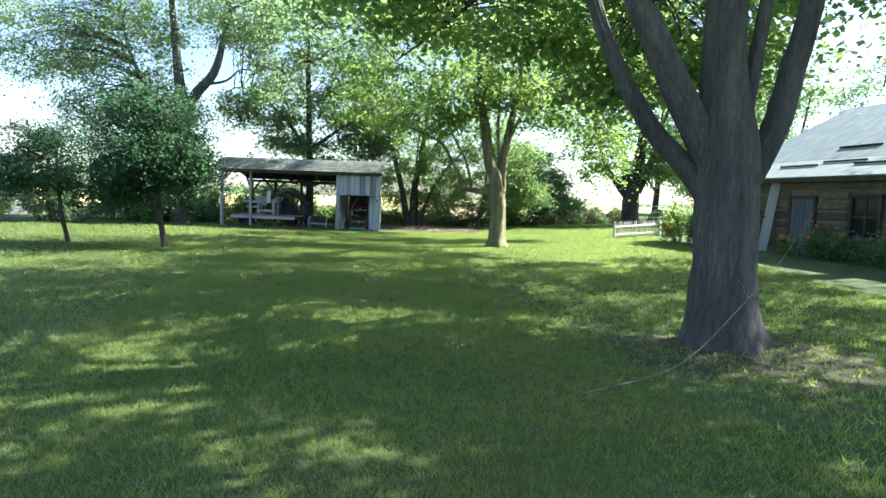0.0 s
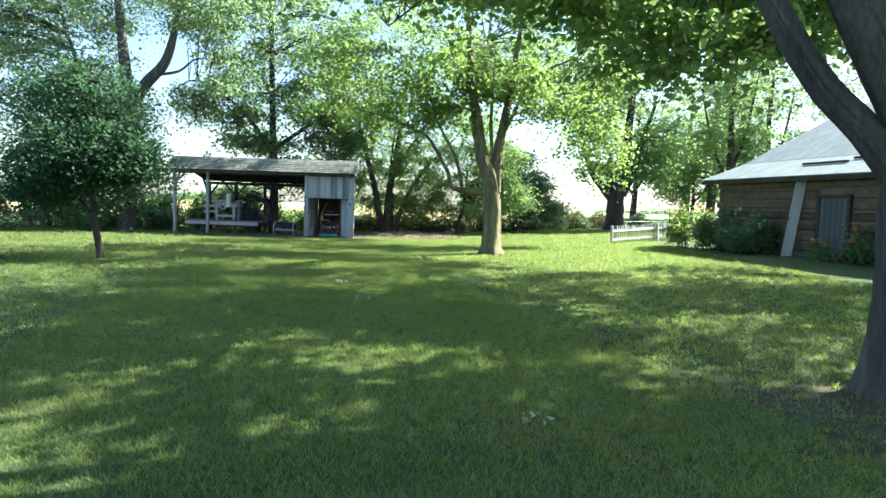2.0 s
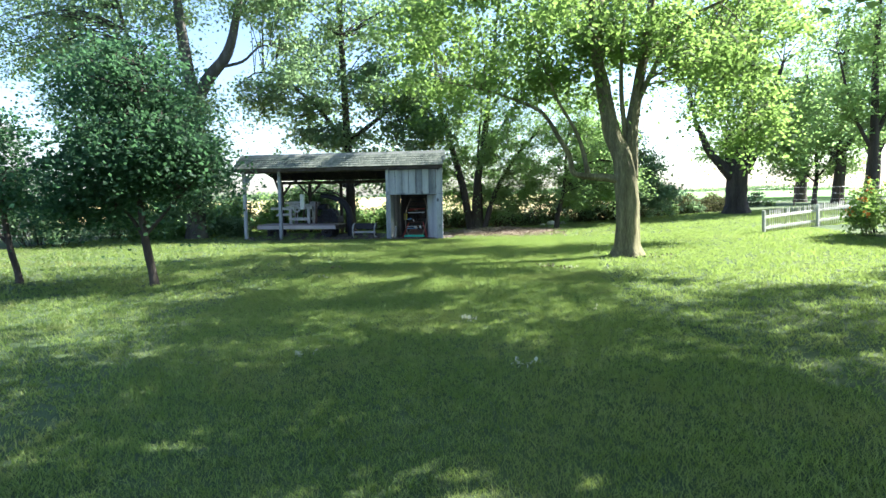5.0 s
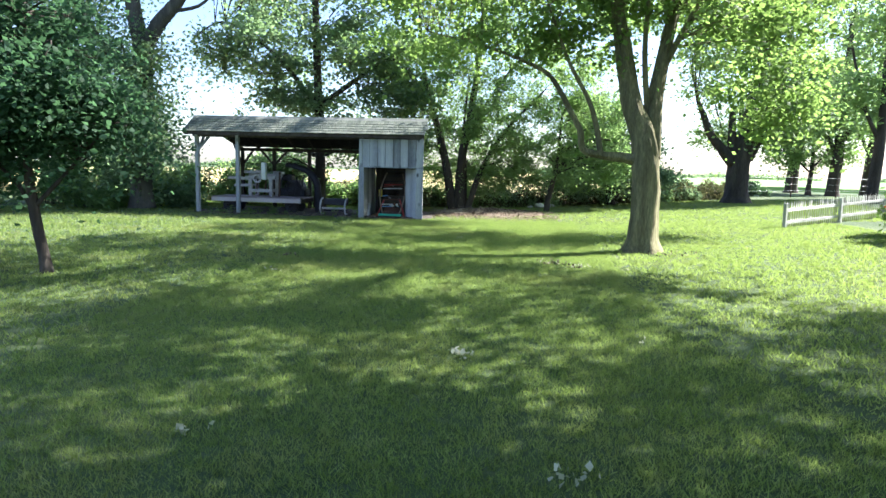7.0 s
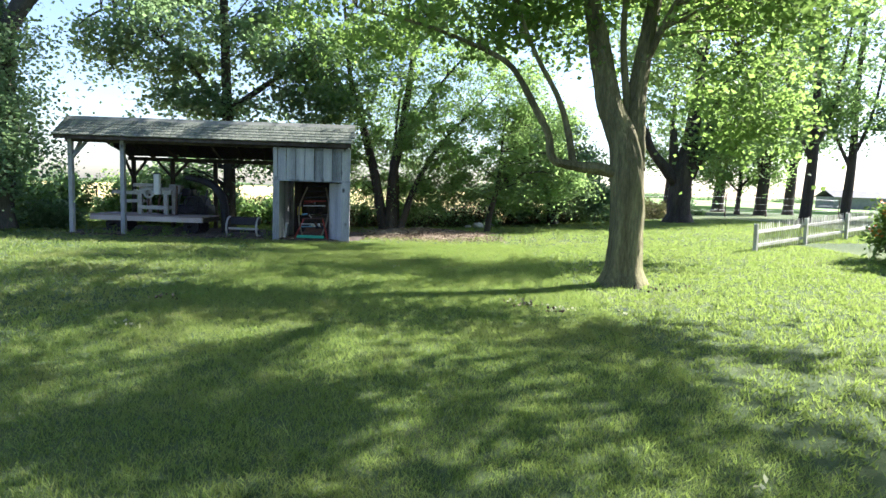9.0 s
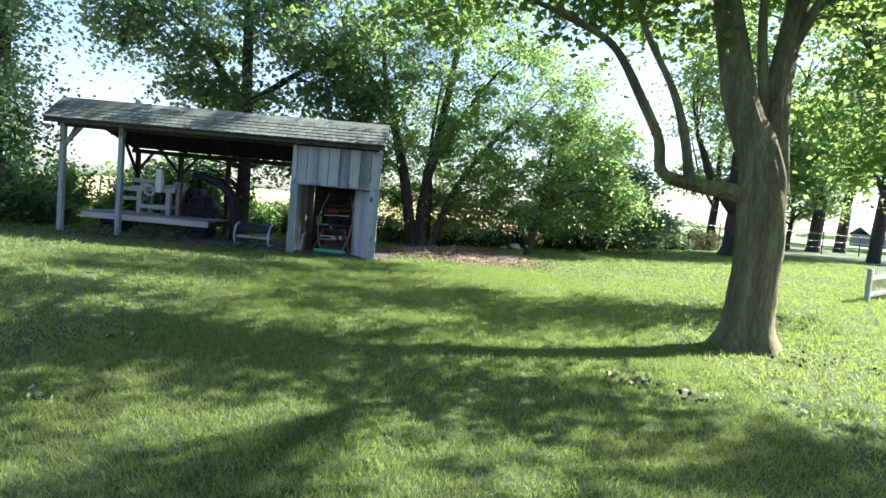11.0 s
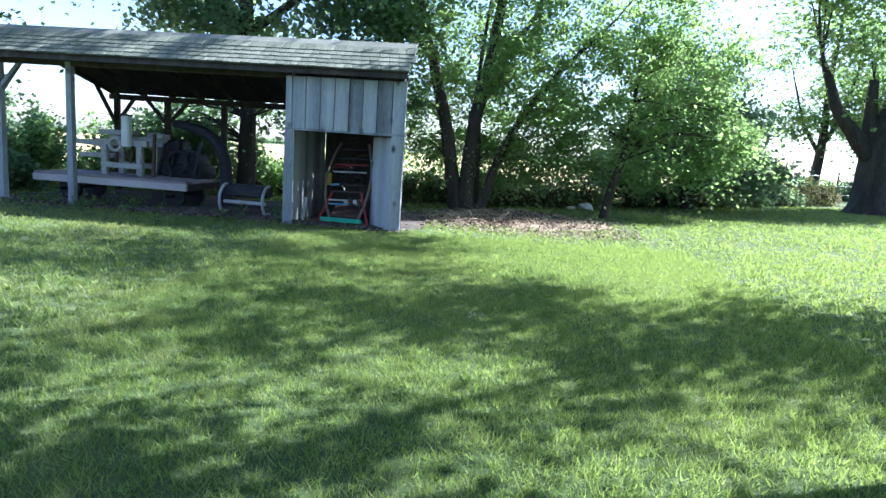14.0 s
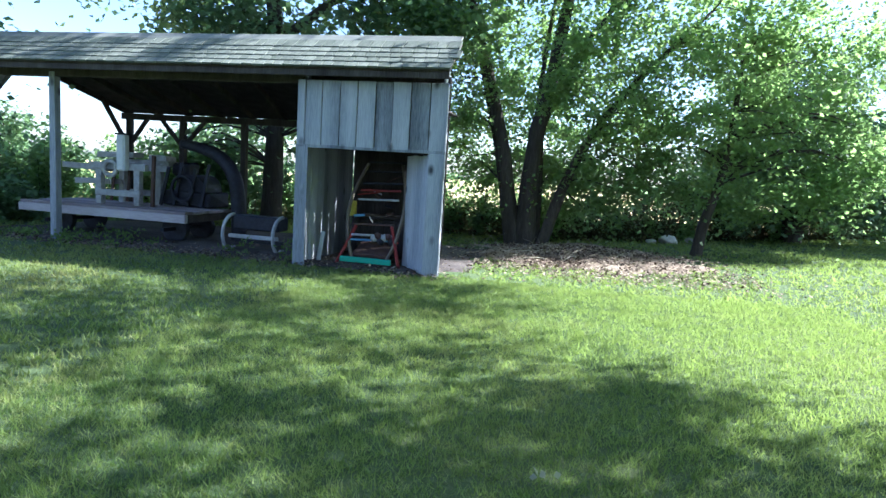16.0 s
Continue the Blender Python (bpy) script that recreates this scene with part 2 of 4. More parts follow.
def tree(label, base, limbs, clumps, leaf=0.12, mat=M_LEAF, bark=M_BARK, seed=1, twigs=60, spread=0.42, sides=12, group="", name="tree", rough=0.12, steps=4, slim=0.42, cluster=70, furrow=0.0):
    """limbs: lists of (x, y, z, radius) from the foot of the tree. clumps: (x, y, z, rx, ry, rz, leaves) of the crown, from its foot."""
    x, y = base
    ob = thing(name, label, "tree", pose(x, y, ground_z(x, y) - 0.05), group)
    rng = np.random.default_rng(seed)
    bm = bmesh.new()
    nodes = []
    for limb in limbs:
        p, r = smooth_line([q[:3] for q in limb], [q[3] for q in limb], steps)
        tube(bm, p, r, sides if limb[0][3] > 0.08 else 7, rough, furrow if limb[0][3] > 0.12 else 0)
        nodes += [(a, b) for a, b in zip(p, r) if a.z > 1.2]
    places = []
    for cx, cy, cz, rx, ry, rz, n in clumps:
        k = max(6, int(n / cluster))
        c = rng.normal(size=(k, 3))
        c /= np.linalg.norm(c, axis=1)[:, None]
        c *= rng.uniform(0.25, 1.0, (k, 1)) ** 0.45
        c = c * (rx, ry, rz) + (cx, cy, cz)
        own = rng.integers(0, k, n)
        wide = rng.uniform(0.55, 1.35, (k, 1))
        out = c - (cx, cy, cz) + rng.normal(size=(k, 3)) * (0.5 * rx, 0.5 * ry, 0.1 * rz)
        out[:, 2] *= 0.4
        out /= np.linalg.norm(out, axis=1)[:, None]
        across = np.cross(out, (0, 0, 1))
        g = rng.normal(size=(n, 3)) * wide[own] * spread
        q = c[own] + out[own] * g[:, :1] * 1.35 + across[own] * g[:, 1:2] * 0.85
        q[:, 2] += g[:, 2] * 0.42 - 0.22 * g[:, 0] ** 2 / spread - 0.1 * g[:, 1] ** 2 / spread
        places.append(q)
        for j in rng.choice(k, min(k, int(twigs * n / 10000) + 2), replace=False):
            goal = Vector(c[j])
            a, r = min(nodes, key=lambda t: (t[0] - goal).length + 0.6 * max(0, t[0].z - goal.z))
            mid = (a + goal) / 2 + Vector(rng.normal(size=3) * 0.15) + Vector((0, 0, 0.12 * (goal - a).length))
            w = min(r * 0.6, 0.012 * (goal - a).length + 0.008)
            tube(bm, *smooth_line([a, mid, goal], [w, w * 0.6, 0.006], 3), 5)
    part("trunk", bm, bark, ob)
    q = np.concatenate(places)
    q = q[q[:, 2] > 0.25]
    part("crown", leaf_mesh("crown", q, leaf, mat, rng, slim=slim, flat=0.3), mat, ob)
    return ob


# ---- ground ----
def spaced(lo, hi, fine_lo, fine_hi, step):
    v = list(np.arange(fine_lo, fine_hi + 0.01, step))
    s, a, b = step, fine_lo, fine_hi
    while a > lo or b < hi:
        s *= 1.5
        a, b = a - s, b + s
        v = [max(a, lo)] + v + [min(b, hi)]
    return sorted(set(v))


gx, gy = spaced(-3000, 3000, -24, 30, 0.75), spaced(-3000, 3000, -16, 64, 0.75)
me = bpy.data.meshes.new("ground")
me.from_pydata([(x, y, ground_z(x, y)) for y in gy for x in gx], [],
               [(j * len(gx) + i, j * len(gx) + i + 1, (j + 1) * len(gx) + i + 1, (j + 1) * len(gx) + i) for j in range(len(gy) - 1) for i in range(len(gx) - 1)])
me.materials.append(M_GROUND)
for p in me.polygons:
    p.use_smooth = True
tagged(new("ground", me), "mown green lawn with worn yellowish patches", "lawn", kind="structure")


def field(name, label, x0, x1, start, y1, h, mat):
    xs, ys = np.linspace(x0, x1, 120), np.linspace(0, 1, 60) ** 2.6
    bm = bmesh.new()
    top = [[bm.verts.new((x, start(x) + (y1 - start(x)) * u, ground_z(x, start(x) + (y1 - start(x)) * u) + h + 0.12 * noise.noise((x * 0.7, u * 90, 3)))) for x in xs] for u in ys]
    foot = [bm.verts.new((x, start(x) - 0.2, ground_z(x, start(x)) - 0.02)) for x in xs]
    for a, b in zip([foot] + top, top):
        for i in range(119):
            bm.faces.new((a[i], a[i + 1], b[i + 1], b[i]))
    return tagged(new(name, mesh_of(name, bm, mat)), label, "field", kind="structure")


field("field_wheat", "ripe yellow wheat field beyond the wire fence", -120, 14, lambda x: 34.6 + max(0, x + 2.5) * 0.62, 900, 0.4, M_WHEAT)
field("field_green", "flat green crop field reaching the horizon", 14.5, 500, lambda x: 66, 1500, 0.4, M_FIELD)

# ---- trees ----
tree("large old shade tree with furrowed grey bark and spreading limbs", (5.95, 2.15),
     [[(0.0, 0, -0.1, 0.66), (-0.03, 0, 0.12, 0.5), (-0.06, 0, 0.5, 0.41), (-0.08, 0, 1.2, 0.37), (-0.11, 0, 1.9, 0.375), (-0.14, 0, 2.5, 0.35), (-0.22, 0.05, 3.2, 0.27), (-0.25, 0.1, 4.2, 0.24), (-0.2, 0.3, 9, 0.12)],
      [(-0.3, 0.05, 1.85, 0.16), (-0.62, 0.1, 2.25, 0.13), (-0.97, 0.15, 2.62, 0.12), (-1.31, 0.2, 3.15, 0.11), (-1.6, 0.2, 3.7, 0.1), (-1.85, 0.3, 4.4, 0.095), (-2.6, 0.8, 7, 0.05)],
      [(-0.28, 0, 2.2, 0.2), (-0.54, 0, 2.7, 0.19), (-0.89, 0, 3.36, 0.18), (-1.16, 0, 3.9, 0.17), (-1.4, 0, 4.6, 0.15), (-1.8, 0, 8, 0.07)],
      [(0.05, 0, 1.95, 0.18), (0.27, 0, 2.45, 0.165), (0.42, 0, 2.85, 0.155), (0.53, 0, 3.45, 0.145), (0.68, 0, 4.2, 0.13), (1.3, 0.2, 8, 0.06)],
      [(0.05, 0.1, 2.9, 0.1), (0.2, 0.15, 4.0, 0.08), (0.5, 0.2, 7, 0.04)],
      [(0.68, 0, 4.4, 0.06), (1.3, -0.1, 5.2, 0.04), (1.6, -0.1, 4.4, 0.025), (1.5, -0.1, 3.2, 0.008)],
      [(0.1, 0.2, 4.4, 0.1), (0.3, 3.0, 5.9, 0.07), (-0.3, 7.0, 6.0, 0.025)],
      [(-1.85, 0.3, 4.6, 0.07), (-2.8, 2.0, 5.3, 0.05), (-4.2, 4.6, 5.2, 0.03), (-5.6, 6.6, 4.9, 0.012)],
      [(-1.5, 0.2, 5.0, 0.07), (-3.4, 0.8, 5.7, 0.05), (-6.0, 2.5, 6.2, 0.02)]],
     # Several upper clumps stay out of view, added for shade on the foreground grass.
     [(0, 0.6, 8.6, 7.6, 7.2, 2.0, 12500), (0.4, 3.6, 7.2, 3.0, 2.4, 0.9, 4000), (-3.4, 4.8, 5.8, 2.6, 3.0, 0.7, 7000), (-0.8, 7.2, 5.6, 1.9, 1.6, 0.7, 4200), (1.8, 6.6, 5.9, 1.9, 1.7, 0.8, 3000), (-6, 5.4, 6.4, 2.2, 2.2, 0.8, 5000), (-4.5, 1.5, 7.6, 2.5, 3.0, 1.0, 4500), (-4, -3, 7, 3.5, 3.5, 1.3, 5500), (4.2, 4.2, 6.6, 1.9, 1.7, 0.8, 1500), (4.8, 0.5, 6.8, 3.2, 3.0, 1.1, 2500), (2.2, -3.5, 7.0, 3.4, 2.8, 1.0, 2200), (-0.9, 4.9, 4.3, 1.0, 1.0, 0.5, 1500), (1.1, 5.4, 4.7, 1.3, 1.0, 0.5, 1800)],
     leaf=0.16, seed=2, bark=M_BARK, spread=0.4, sides=56, steps=12, cluster=150, rough=0.06, furrow=0.028)
tree("forked shade tree with pale sunlit bark and a low side branch", (2.7, 17.4),
     [[(0, 0, -0.1, 0.6), (0, 0, 0.1, 0.43), (0, 0, 0.4, 0.33), (0.02, 0, 1.2, 0.295), (-0.03, 0, 2.0, 0.3), (-0.12, 0.05, 2.6, 0.26), (-0.4, 0.2, 3.4, 0.22), (-0.62, 0.4, 4.6, 0.18), (-0.85, 0.5, 6, 0.13), (-1.2, 0.6, 10, 0.05)],
      [(0.04, 0, 2.1, 0.24), (0.08, 0.15, 2.8, 0.2), (0.16, 0.35, 3.6, 0.17), (0.34, 0.5, 4.7, 0.14), (0.55, 0.6, 6, 0.11), (0.95, 0.6, 9.5, 0.04)],
      [(0.0, 0.2, 3.0, 0.08), (-0.14, 0.4, 4.6, 0.06), (-0.05, 0.5, 7, 0.035)],
      # Limb carrying an added rear clump that shades the grass by the shed.
      [(-0.7, 0.4, 5.4, 0.09), (-0.5, 2.2, 7.4, 0.07), (-0.3, 5.2, 8.4, 0.045), (-0.2, 8.6, 8.8, 0.02)],
      [(0.2, 0.35, 3.9, 0.08), (0.66, 0.4, 4.9, 0.07), (1.3, 0.2, 6.0, 0.05), (2.6, -0.2, 6.6, 0.02)],
      [(-0.05, 0, 2.02, 0.14), (-0.5, 0, 2.12, 0.11), (-0.98, -0.05, 2.16, 0.09), (-1.4, -0.1, 2.28, 0.075), (-1.5, -0.1, 2.7, 0.066), (-1.78, -0.1, 3.2, 0.06), (-2.15, -0.05, 3.8, 0.05), (-2.6, 0, 4.1, 0.045), (-3.6, 0.1, 4.5, 0.03), (-5.0, 0.4, 4.9, 0.012)],
      [(-1.02, -0.05, 2.2, 0.07), (-1.14, 0, 2.8, 0.06), (-1.35, 0.05, 3.4, 0.05), (-1.85, 0.1, 4.3, 0.04), (-2.5, 0.3, 6, 0.02)],
      [(0.45, 0.55, 5.4, 0.07), (1.8, 2.2, 6.2, 0.05), (3.4, 4.0, 5.6, 0.035), (4.6, 5.0, 4.4, 0.012)]],
     # High outer clumps, mostly unseen, are added to cast shade on the lawn.
     [(0, 0.5, 9.4, 5.2, 5, 2.4, 8500), (3.0, -3.6, 8, 2.8, 2.6, 1.3, 4500), (5.0, -3.8, 10.6, 4.2, 3.4, 1.4, 9000), (3.2, 7.0, 8, 2.4, 2.2, 1.2, 3200), (-3.6, -0.8, 6.2, 2.4, 2.6, 1.0, 3800), (-5.2, 2.0, 5.6, 2.0, 2.0, 1.1, 3500), (-2.8, 0.4, 5.0, 1.6, 1.3, 0.8, 2000), (1.9, -0.4, 5.2, 1.1, 1.0, 0.9, 2200), (3.4, 4.5, 7.5, 2.6, 2.6, 1.4, 4200), (4.2, 4.6, 4.3, 1.5, 1.4, 1.5, 4000), (5.0, 4.9, 6.9, 1.6, 1.2, 0.6, 900), (-0.2, 8.3, 8.6, 2.6, 1.9, 0.8, 4000), (0.3, 0.6, 5.9, 1.0, 0.9, 0.7, 1300), (-1.4, 1.0, 4.4, 1.1, 0.8, 0.8, 700), (-0.2, 0.6, 6.2, 1.6, 1.5, 0.9, 3500)],
     leaf=0.13, mat=M_LEAF_BRIGHT, bark=M_BARK_WARM, seed=3, spread=0.38, sides=44, steps=10, cluster=130, furrow=0.022, rough=0.08)
tree("small round-crowned ornamental tree with dark foliage", (-7.7, 12.4),
     [[(0.05, 0, -0.1, 0.13), (0, 0, 0.3, 0.085), (-0.15, 0, 1.2, 0.075), (-0.2, 0, 2.2, 0.06), (-0.1, 0, 4.6, 0.03)],
      [(-0.12, 0, 1.0, 0.045), (-0.6, 0.1, 1.6, 0.03), (-1.6, 0.2, 2.2, 0.015)], [(-0.16, 0, 1.1, 0.045), (0.4, 0.1, 1.7, 0.03), (1.2, 0, 2.4, 0.015)]],
     [(-0.3, 0, 2.9, 1.7, 1.6, 1.1, 13500), (-0.4, 0, 4.4, 1.3, 1.3, 0.9, 6500), (-1.6, 0.1, 1.9, 1.1, 1.1, 0.6, 4200), (0.8, 0, 2.5, 0.9, 1.0, 0.7, 3200)],
     leaf=0.095, mat=M_LEAF_DARK, bark=M_BARK_DARK, seed=4, spread=0.27, twigs=80, cluster=95)
tree("small leaning ornamental tree with dark foliage", (-11.2, 12.6),
     [[(0.05, 0, -0.1, 0.1), (0, 0, 0.3, 0.07), (-0.2, 0, 1.2, 0.06), (-0.35, 0, 3.4, 0.03)],
      [(-0.15, 0, 0.9, 0.04), (-0.9, 0.1, 1.5, 0.03), (-1.8, 0.2, 1.9, 0.015)]],
     [(-0.8, 0, 2.4, 1.5, 1.4, 0.8, 7000), (-0.6, 0, 3.5, 0.9, 1.0, 0.6, 3000), (-2.2, 0, 2.1, 0.9, 0.9, 0.5, 2500)],
     leaf=0.095, mat=M_LEAF_DARK, bark=M_BARK_DARK, seed=5, spread=0.27, twigs=80, cluster=95)
tree("tall old tree with a pale forked trunk beside the shed", (-15.0, 26.0),
     [[(0, 0, -0.1, 0.6), (0, 0, 0.5, 0.42), (0.1, 0, 2.5, 0.38), (0.2, 0, 4.6, 0.36), (0.25, 0, 6.2, 0.34), (-0.1, 0, 8, 0.26), (-0.6, 0, 13, 0.1)],
      [(0.25, 0, 5.9, 0.26), (0.9, 0, 7.1, 0.26), (1.9, 0, 8.2, 0.22), (2.4, 0.1, 10, 0.15), (3.0, 0.2, 13, 0.05)],
      [(1.4, 0, 7.6, 0.08), (2.6, 0, 7.8, 0.06), (3.6, -0.1, 8.4, 0.04), (5.0, -0.2, 8.0, 0.015)],
      [(0.2, 0, 5, 0.16), (-1.5, 0, 6.5, 0.13), (-3, 0, 9.5, 0.08), (-3.6, 0, 13, 0.04)]],
     [(-3.4, 0, 9.4, 3.6, 3, 2.8, 12000), (-0.4, -0.4, 4.4, 2.2, 1.6, 2.8, 12000), (0.4, -1.2, 3.0, 1.8, 1.0, 1.8, 5500), (-3.5, -0.5, 3.6, 2.2, 1.6, 1.8, 5500), (3.6, 0, 11.6, 2.8, 2.5, 2.0, 7000), (-1, 1, 13, 5, 3, 2.4, 10000), (5.2, 0, 7.4, 1.3, 1.2, 0.8, 1500), (-5, 0, 6, 2.2, 2, 1.4, 4500), (-8, 0, 10, 3.2, 2.5, 2.4, 8000)],
     leaf=0.14, mat=M_LEAF_BLUE, bark=M_BARK, seed=6, spread=0.45, sides=16)
tree("thick old tree with a swollen trunk and splayed limbs", (11.4, 37.5),
     [[(0, 0, -0.1, 0.9), (0, 0, 0.5, 0.58), (0, 0, 1.7, 0.52), (0.05, 0, 2.6, 0.55), (0.3, 0, 3.9, 0.38), (0.5, 0, 6.0, 0.3), (0.7, 0, 8.3, 0.19), (1.1, 0, 13, 0.08)],
      [(-0.25, 0, 2.1, 0.32), (-1.0, 0, 2.95, 0.24), (-1.55, 0, 3.6, 0.2), (-2.0, 0, 4.6, 0.15), (-2.4, 0, 5.5, 0.08)],
      [(-0.2, 0, 2.4, 0.28), (-0.45, 0, 3.3, 0.22), (-0.55, 0, 4.8, 0.14)],
      [(0.35, 0, 2.4, 0.32), (1.0, 0, 3.9, 0.22), (1.5, 0, 6.0, 0.16), (2.2, 0, 8.3, 0.08)]],
     [(1.2, 0.6, 10.4, 3.2, 3.0, 2.6, 4600), (2.6, 0, 5.9, 2.0, 1.8, 1.7, 4200), (-1.7, 0, 8.7, 2.2, 2.0, 1.7, 4200), (-1.8, -0.5, 5.8, 1.3, 1.3, 0.6, 900), (1.7, -0.9, 4.3, 1.7, 1.1, 1.2, 2600)],
     leaf=0.18, bark=M_BARK_DARK, seed=7, spread=0.5, sides=20, rough=0.16)
tree("tall straight tree growing close behind the shed", (-9.15, 30.4),
     [[(0, 0, -0.1, 0.36), (0, 0, 0.5, 0.25), (0.02, 0, 3, 0.22), (-0.1, 0, 6, 0.18), (-0.3, 0, 13, 0.1)], [(0, 0, 4.4, 0.14), (-2, 0, 6.8, 0.09), (-4.2, -0.4, 8.2, 0.05), (-5.8, -0.4, 7.4, 0.015)], [(0, 0, 4.6, 0.14), (2, 0, 6, 0.09), (3.4, -0.4, 6.6, 0.03)]],
     [(-0.4, 0, 11.2, 5.4, 3.4, 2.6, 15000), (-2.2, -0.4, 7.2, 2.2, 2, 1.8, 6000), (-4.6, -0.4, 6.8, 1.0, 1.0, 1.0, 1400), (2.4, -0.4, 7.2, 2.2, 2, 1.6, 6500), (-0.6, 0, 5.0, 2.0, 1.4, 0.6, 3000), (3.4, 0, 5.2, 1.7, 1.4, 1.0, 4000), (1.6, 0.6, 3.2, 2.2, 1.0, 1.2, 3500), (-2.4, 1.0, 2.2, 1.6, 0.8, 0.9, 2500)],
     leaf=0.17, mat=M_LEAF_BLUE, bark=M_BARK_DARK, seed=8, spread=0.44, cluster=80)
tree("multi-stemmed tree clump with leaning dark trunks", (-2.75, 30.6),
     [[(0, 0, -0.1, 0.34), (0, 0, 0.9, 0.22), (0.08, 0, 2.4, 0.18), (0.3, 0, 3.6, 0.165), (0.5, 0, 5.0, 0.14), (0.9, 0, 8.5, 0.08), (1.2, 0, 11, 0.04)],
      [(-0.2, 0, -0.1, 0.26), (-0.45, 0, 1.2, 0.16), (-0.65, 0, 2.4, 0.14), (-1.1, 0, 4, 0.12), (-1.7, 0, 6, 0.09), (-2.0, 0, 9, 0.04)],
      [(0.2, 0.2, -0.1, 0.15), (0.22, 0.2, 2, 0.075), (0.1, 0.2, 3.6, 0.06), (0.3, 0.2, 6, 0.03)],
      [(0.35, -0.1, -0.1, 0.15), (0.8, 0, 1.5, 0.11), (1.3, 0, 2.6, 0.09), (2.2, 0, 3.9, 0.07), (3.6, 0, 5.4, 0.03)],
      [(-0.35, 0.2, -0.1, 0.12), (-0.8, 0.2, 2.2, 0.06), (-1.4, 0.2, 4.5, 0.03)],
      [(0.3, 0.1, 3.4, 0.09), (1.1, 0.1, 4.8, 0.07), (2.4, 0, 6.6, 0.04), (3.6, 0, 7.4, 0.015)],
      [(3.9, 0.6, -0.1, 0.16), (4.0, 0.6, 0.8, 0.12), (4.3, 0.5, 2.2, 0.08), (4.4, 0.4, 4.4, 0.03)]],
     [(0.4, 0, 10.2, 4.6, 3.0, 2.6, 15400), (-2.0, -0.4, 6.2, 2.0, 1.6, 1.6, 10500), (-1.2, -0.7, 3.6, 1.0, 0.6, 1.2, 2200), (1.6, -0.6, 6.8, 2.2, 1.6, 1.5, 7700), (1.5, -0.9, 4.0, 1.3, 0.8, 1.4, 5300), (4.2, 0.5, 6.0, 2.2, 1.8, 1.6, 8400), (3.6, 0.4, 3.8, 2.0, 1.4, 1.5, 8400), (6.0, 1.0, 4.4, 1.7, 1.4, 1.5, 7000), (7.1, 1.5, 2.4, 1.1, 1.1, 1.2, 4500), (5.2, 1.2, 2.0, 1.8, 1.2, 1.0, 5900), (2.0, 0.4, 1.9, 1.6, 0.8, 1.1, 5300), (-0.9, 1.2, 2.6, 1.6, 0.8, 1.5, 6000), (1.5, 1.7, 2.9, 1.6, 0.7, 1.6, 6000), (0.0, 1.9, 1.5, 2.2, 0.6, 1.0, 4500), (0.2, 1.4, 4.6, 2.0, 0.8, 1.6, 6300), (6.8, -3.0, 8.2, 2.4, 1.8, 1.1, 6300)],
     leaf=0.112, bark=M_BARK_DARK, seed=9, spread=0.3, twigs=14, cluster=115, sides=14, rough=0.16, slim=0.36)
tree("low bushy tree leaning over the wire fence", (4.8, 36.5),
     [[(0, 0, -0.1, 0.3), (-0.1, 0, 0.9, 0.24), (-0.5, 0, 2, 0.16), (-0.6, 0, 4.5, 0.06)], [(0.1, 0, 0.3, 0.16), (0.8, 0, 1.6, 0.1), (1.8, 0, 2.6, 0.04)]],
     [(-0.2, 0, 2.8, 2.4, 1.8, 1.5, 12000), (1.6, 0, 1.7, 1.5, 1.4, 0.9, 5000), (-0.8, 0, 4.6, 1.6, 1.4, 1.2, 5000), (-2.4, 0, 1.6, 1.4, 1.0, 0.9, 4000)],
     leaf=0.16, mat=M_LEAF_BLUE, bark=M_BARK_DARK, seed=10, spread=0.38, cluster=110)
FAR = [(19.8, 40.7, 0.3, 16), (23.2, 42.5, 0.27, 15), (22.8, 51.4, 0.42, 14), (23.5, 60.0, 0.5, 13), (21.6, 52.5, 0.18, 8), (28.0, 57.0, 0.4, 15), (16.8, 54.0, 0.3, 12), (33, 47, 0.35, 15)]
for i, (x, y, r, h) in enumerate(FAR):
    s = 1.0 + 0.05 * i
    tree("tall shade tree standing in the far yard", (x, y),
         [[(0, 0, -0.1, r * 1.5), (0, 0, 0.6, r), (0.1, 0, h * 0.3, r * 0.8), (0, 0, h * 0.55, r * 0.55), (0.2, 0, h, 0.06)], [(0, 0, h * 0.24, r * 0.5), (1.0, 0, h * 0.42, r * 0.35), (1.8, 0.3, h * 0.7, 0.05)], [(0, 0, h * 0.22, r * 0.45), (-1.1, 0, h * 0.36, r * 0.3), (-2.0, 0.3, h * 0.6, 0.04)]],
         [(0, 0, h * 0.74, 3.4 * s, 3, h * 0.26, 5500), (1.6, 0, h * 0.42, 1.8, 1.6, 1.2, 2000), (-1.8, 0, h * 0.38, 1.7, 1.6, 1.1, 2000)],
         leaf=0.2, mat=(M_LEAF, M_LEAF_BLUE)[i % 2], bark=M_BARK_DARK, seed=20 + i, spread=0.5, sides=9, group="trees in the far yard")
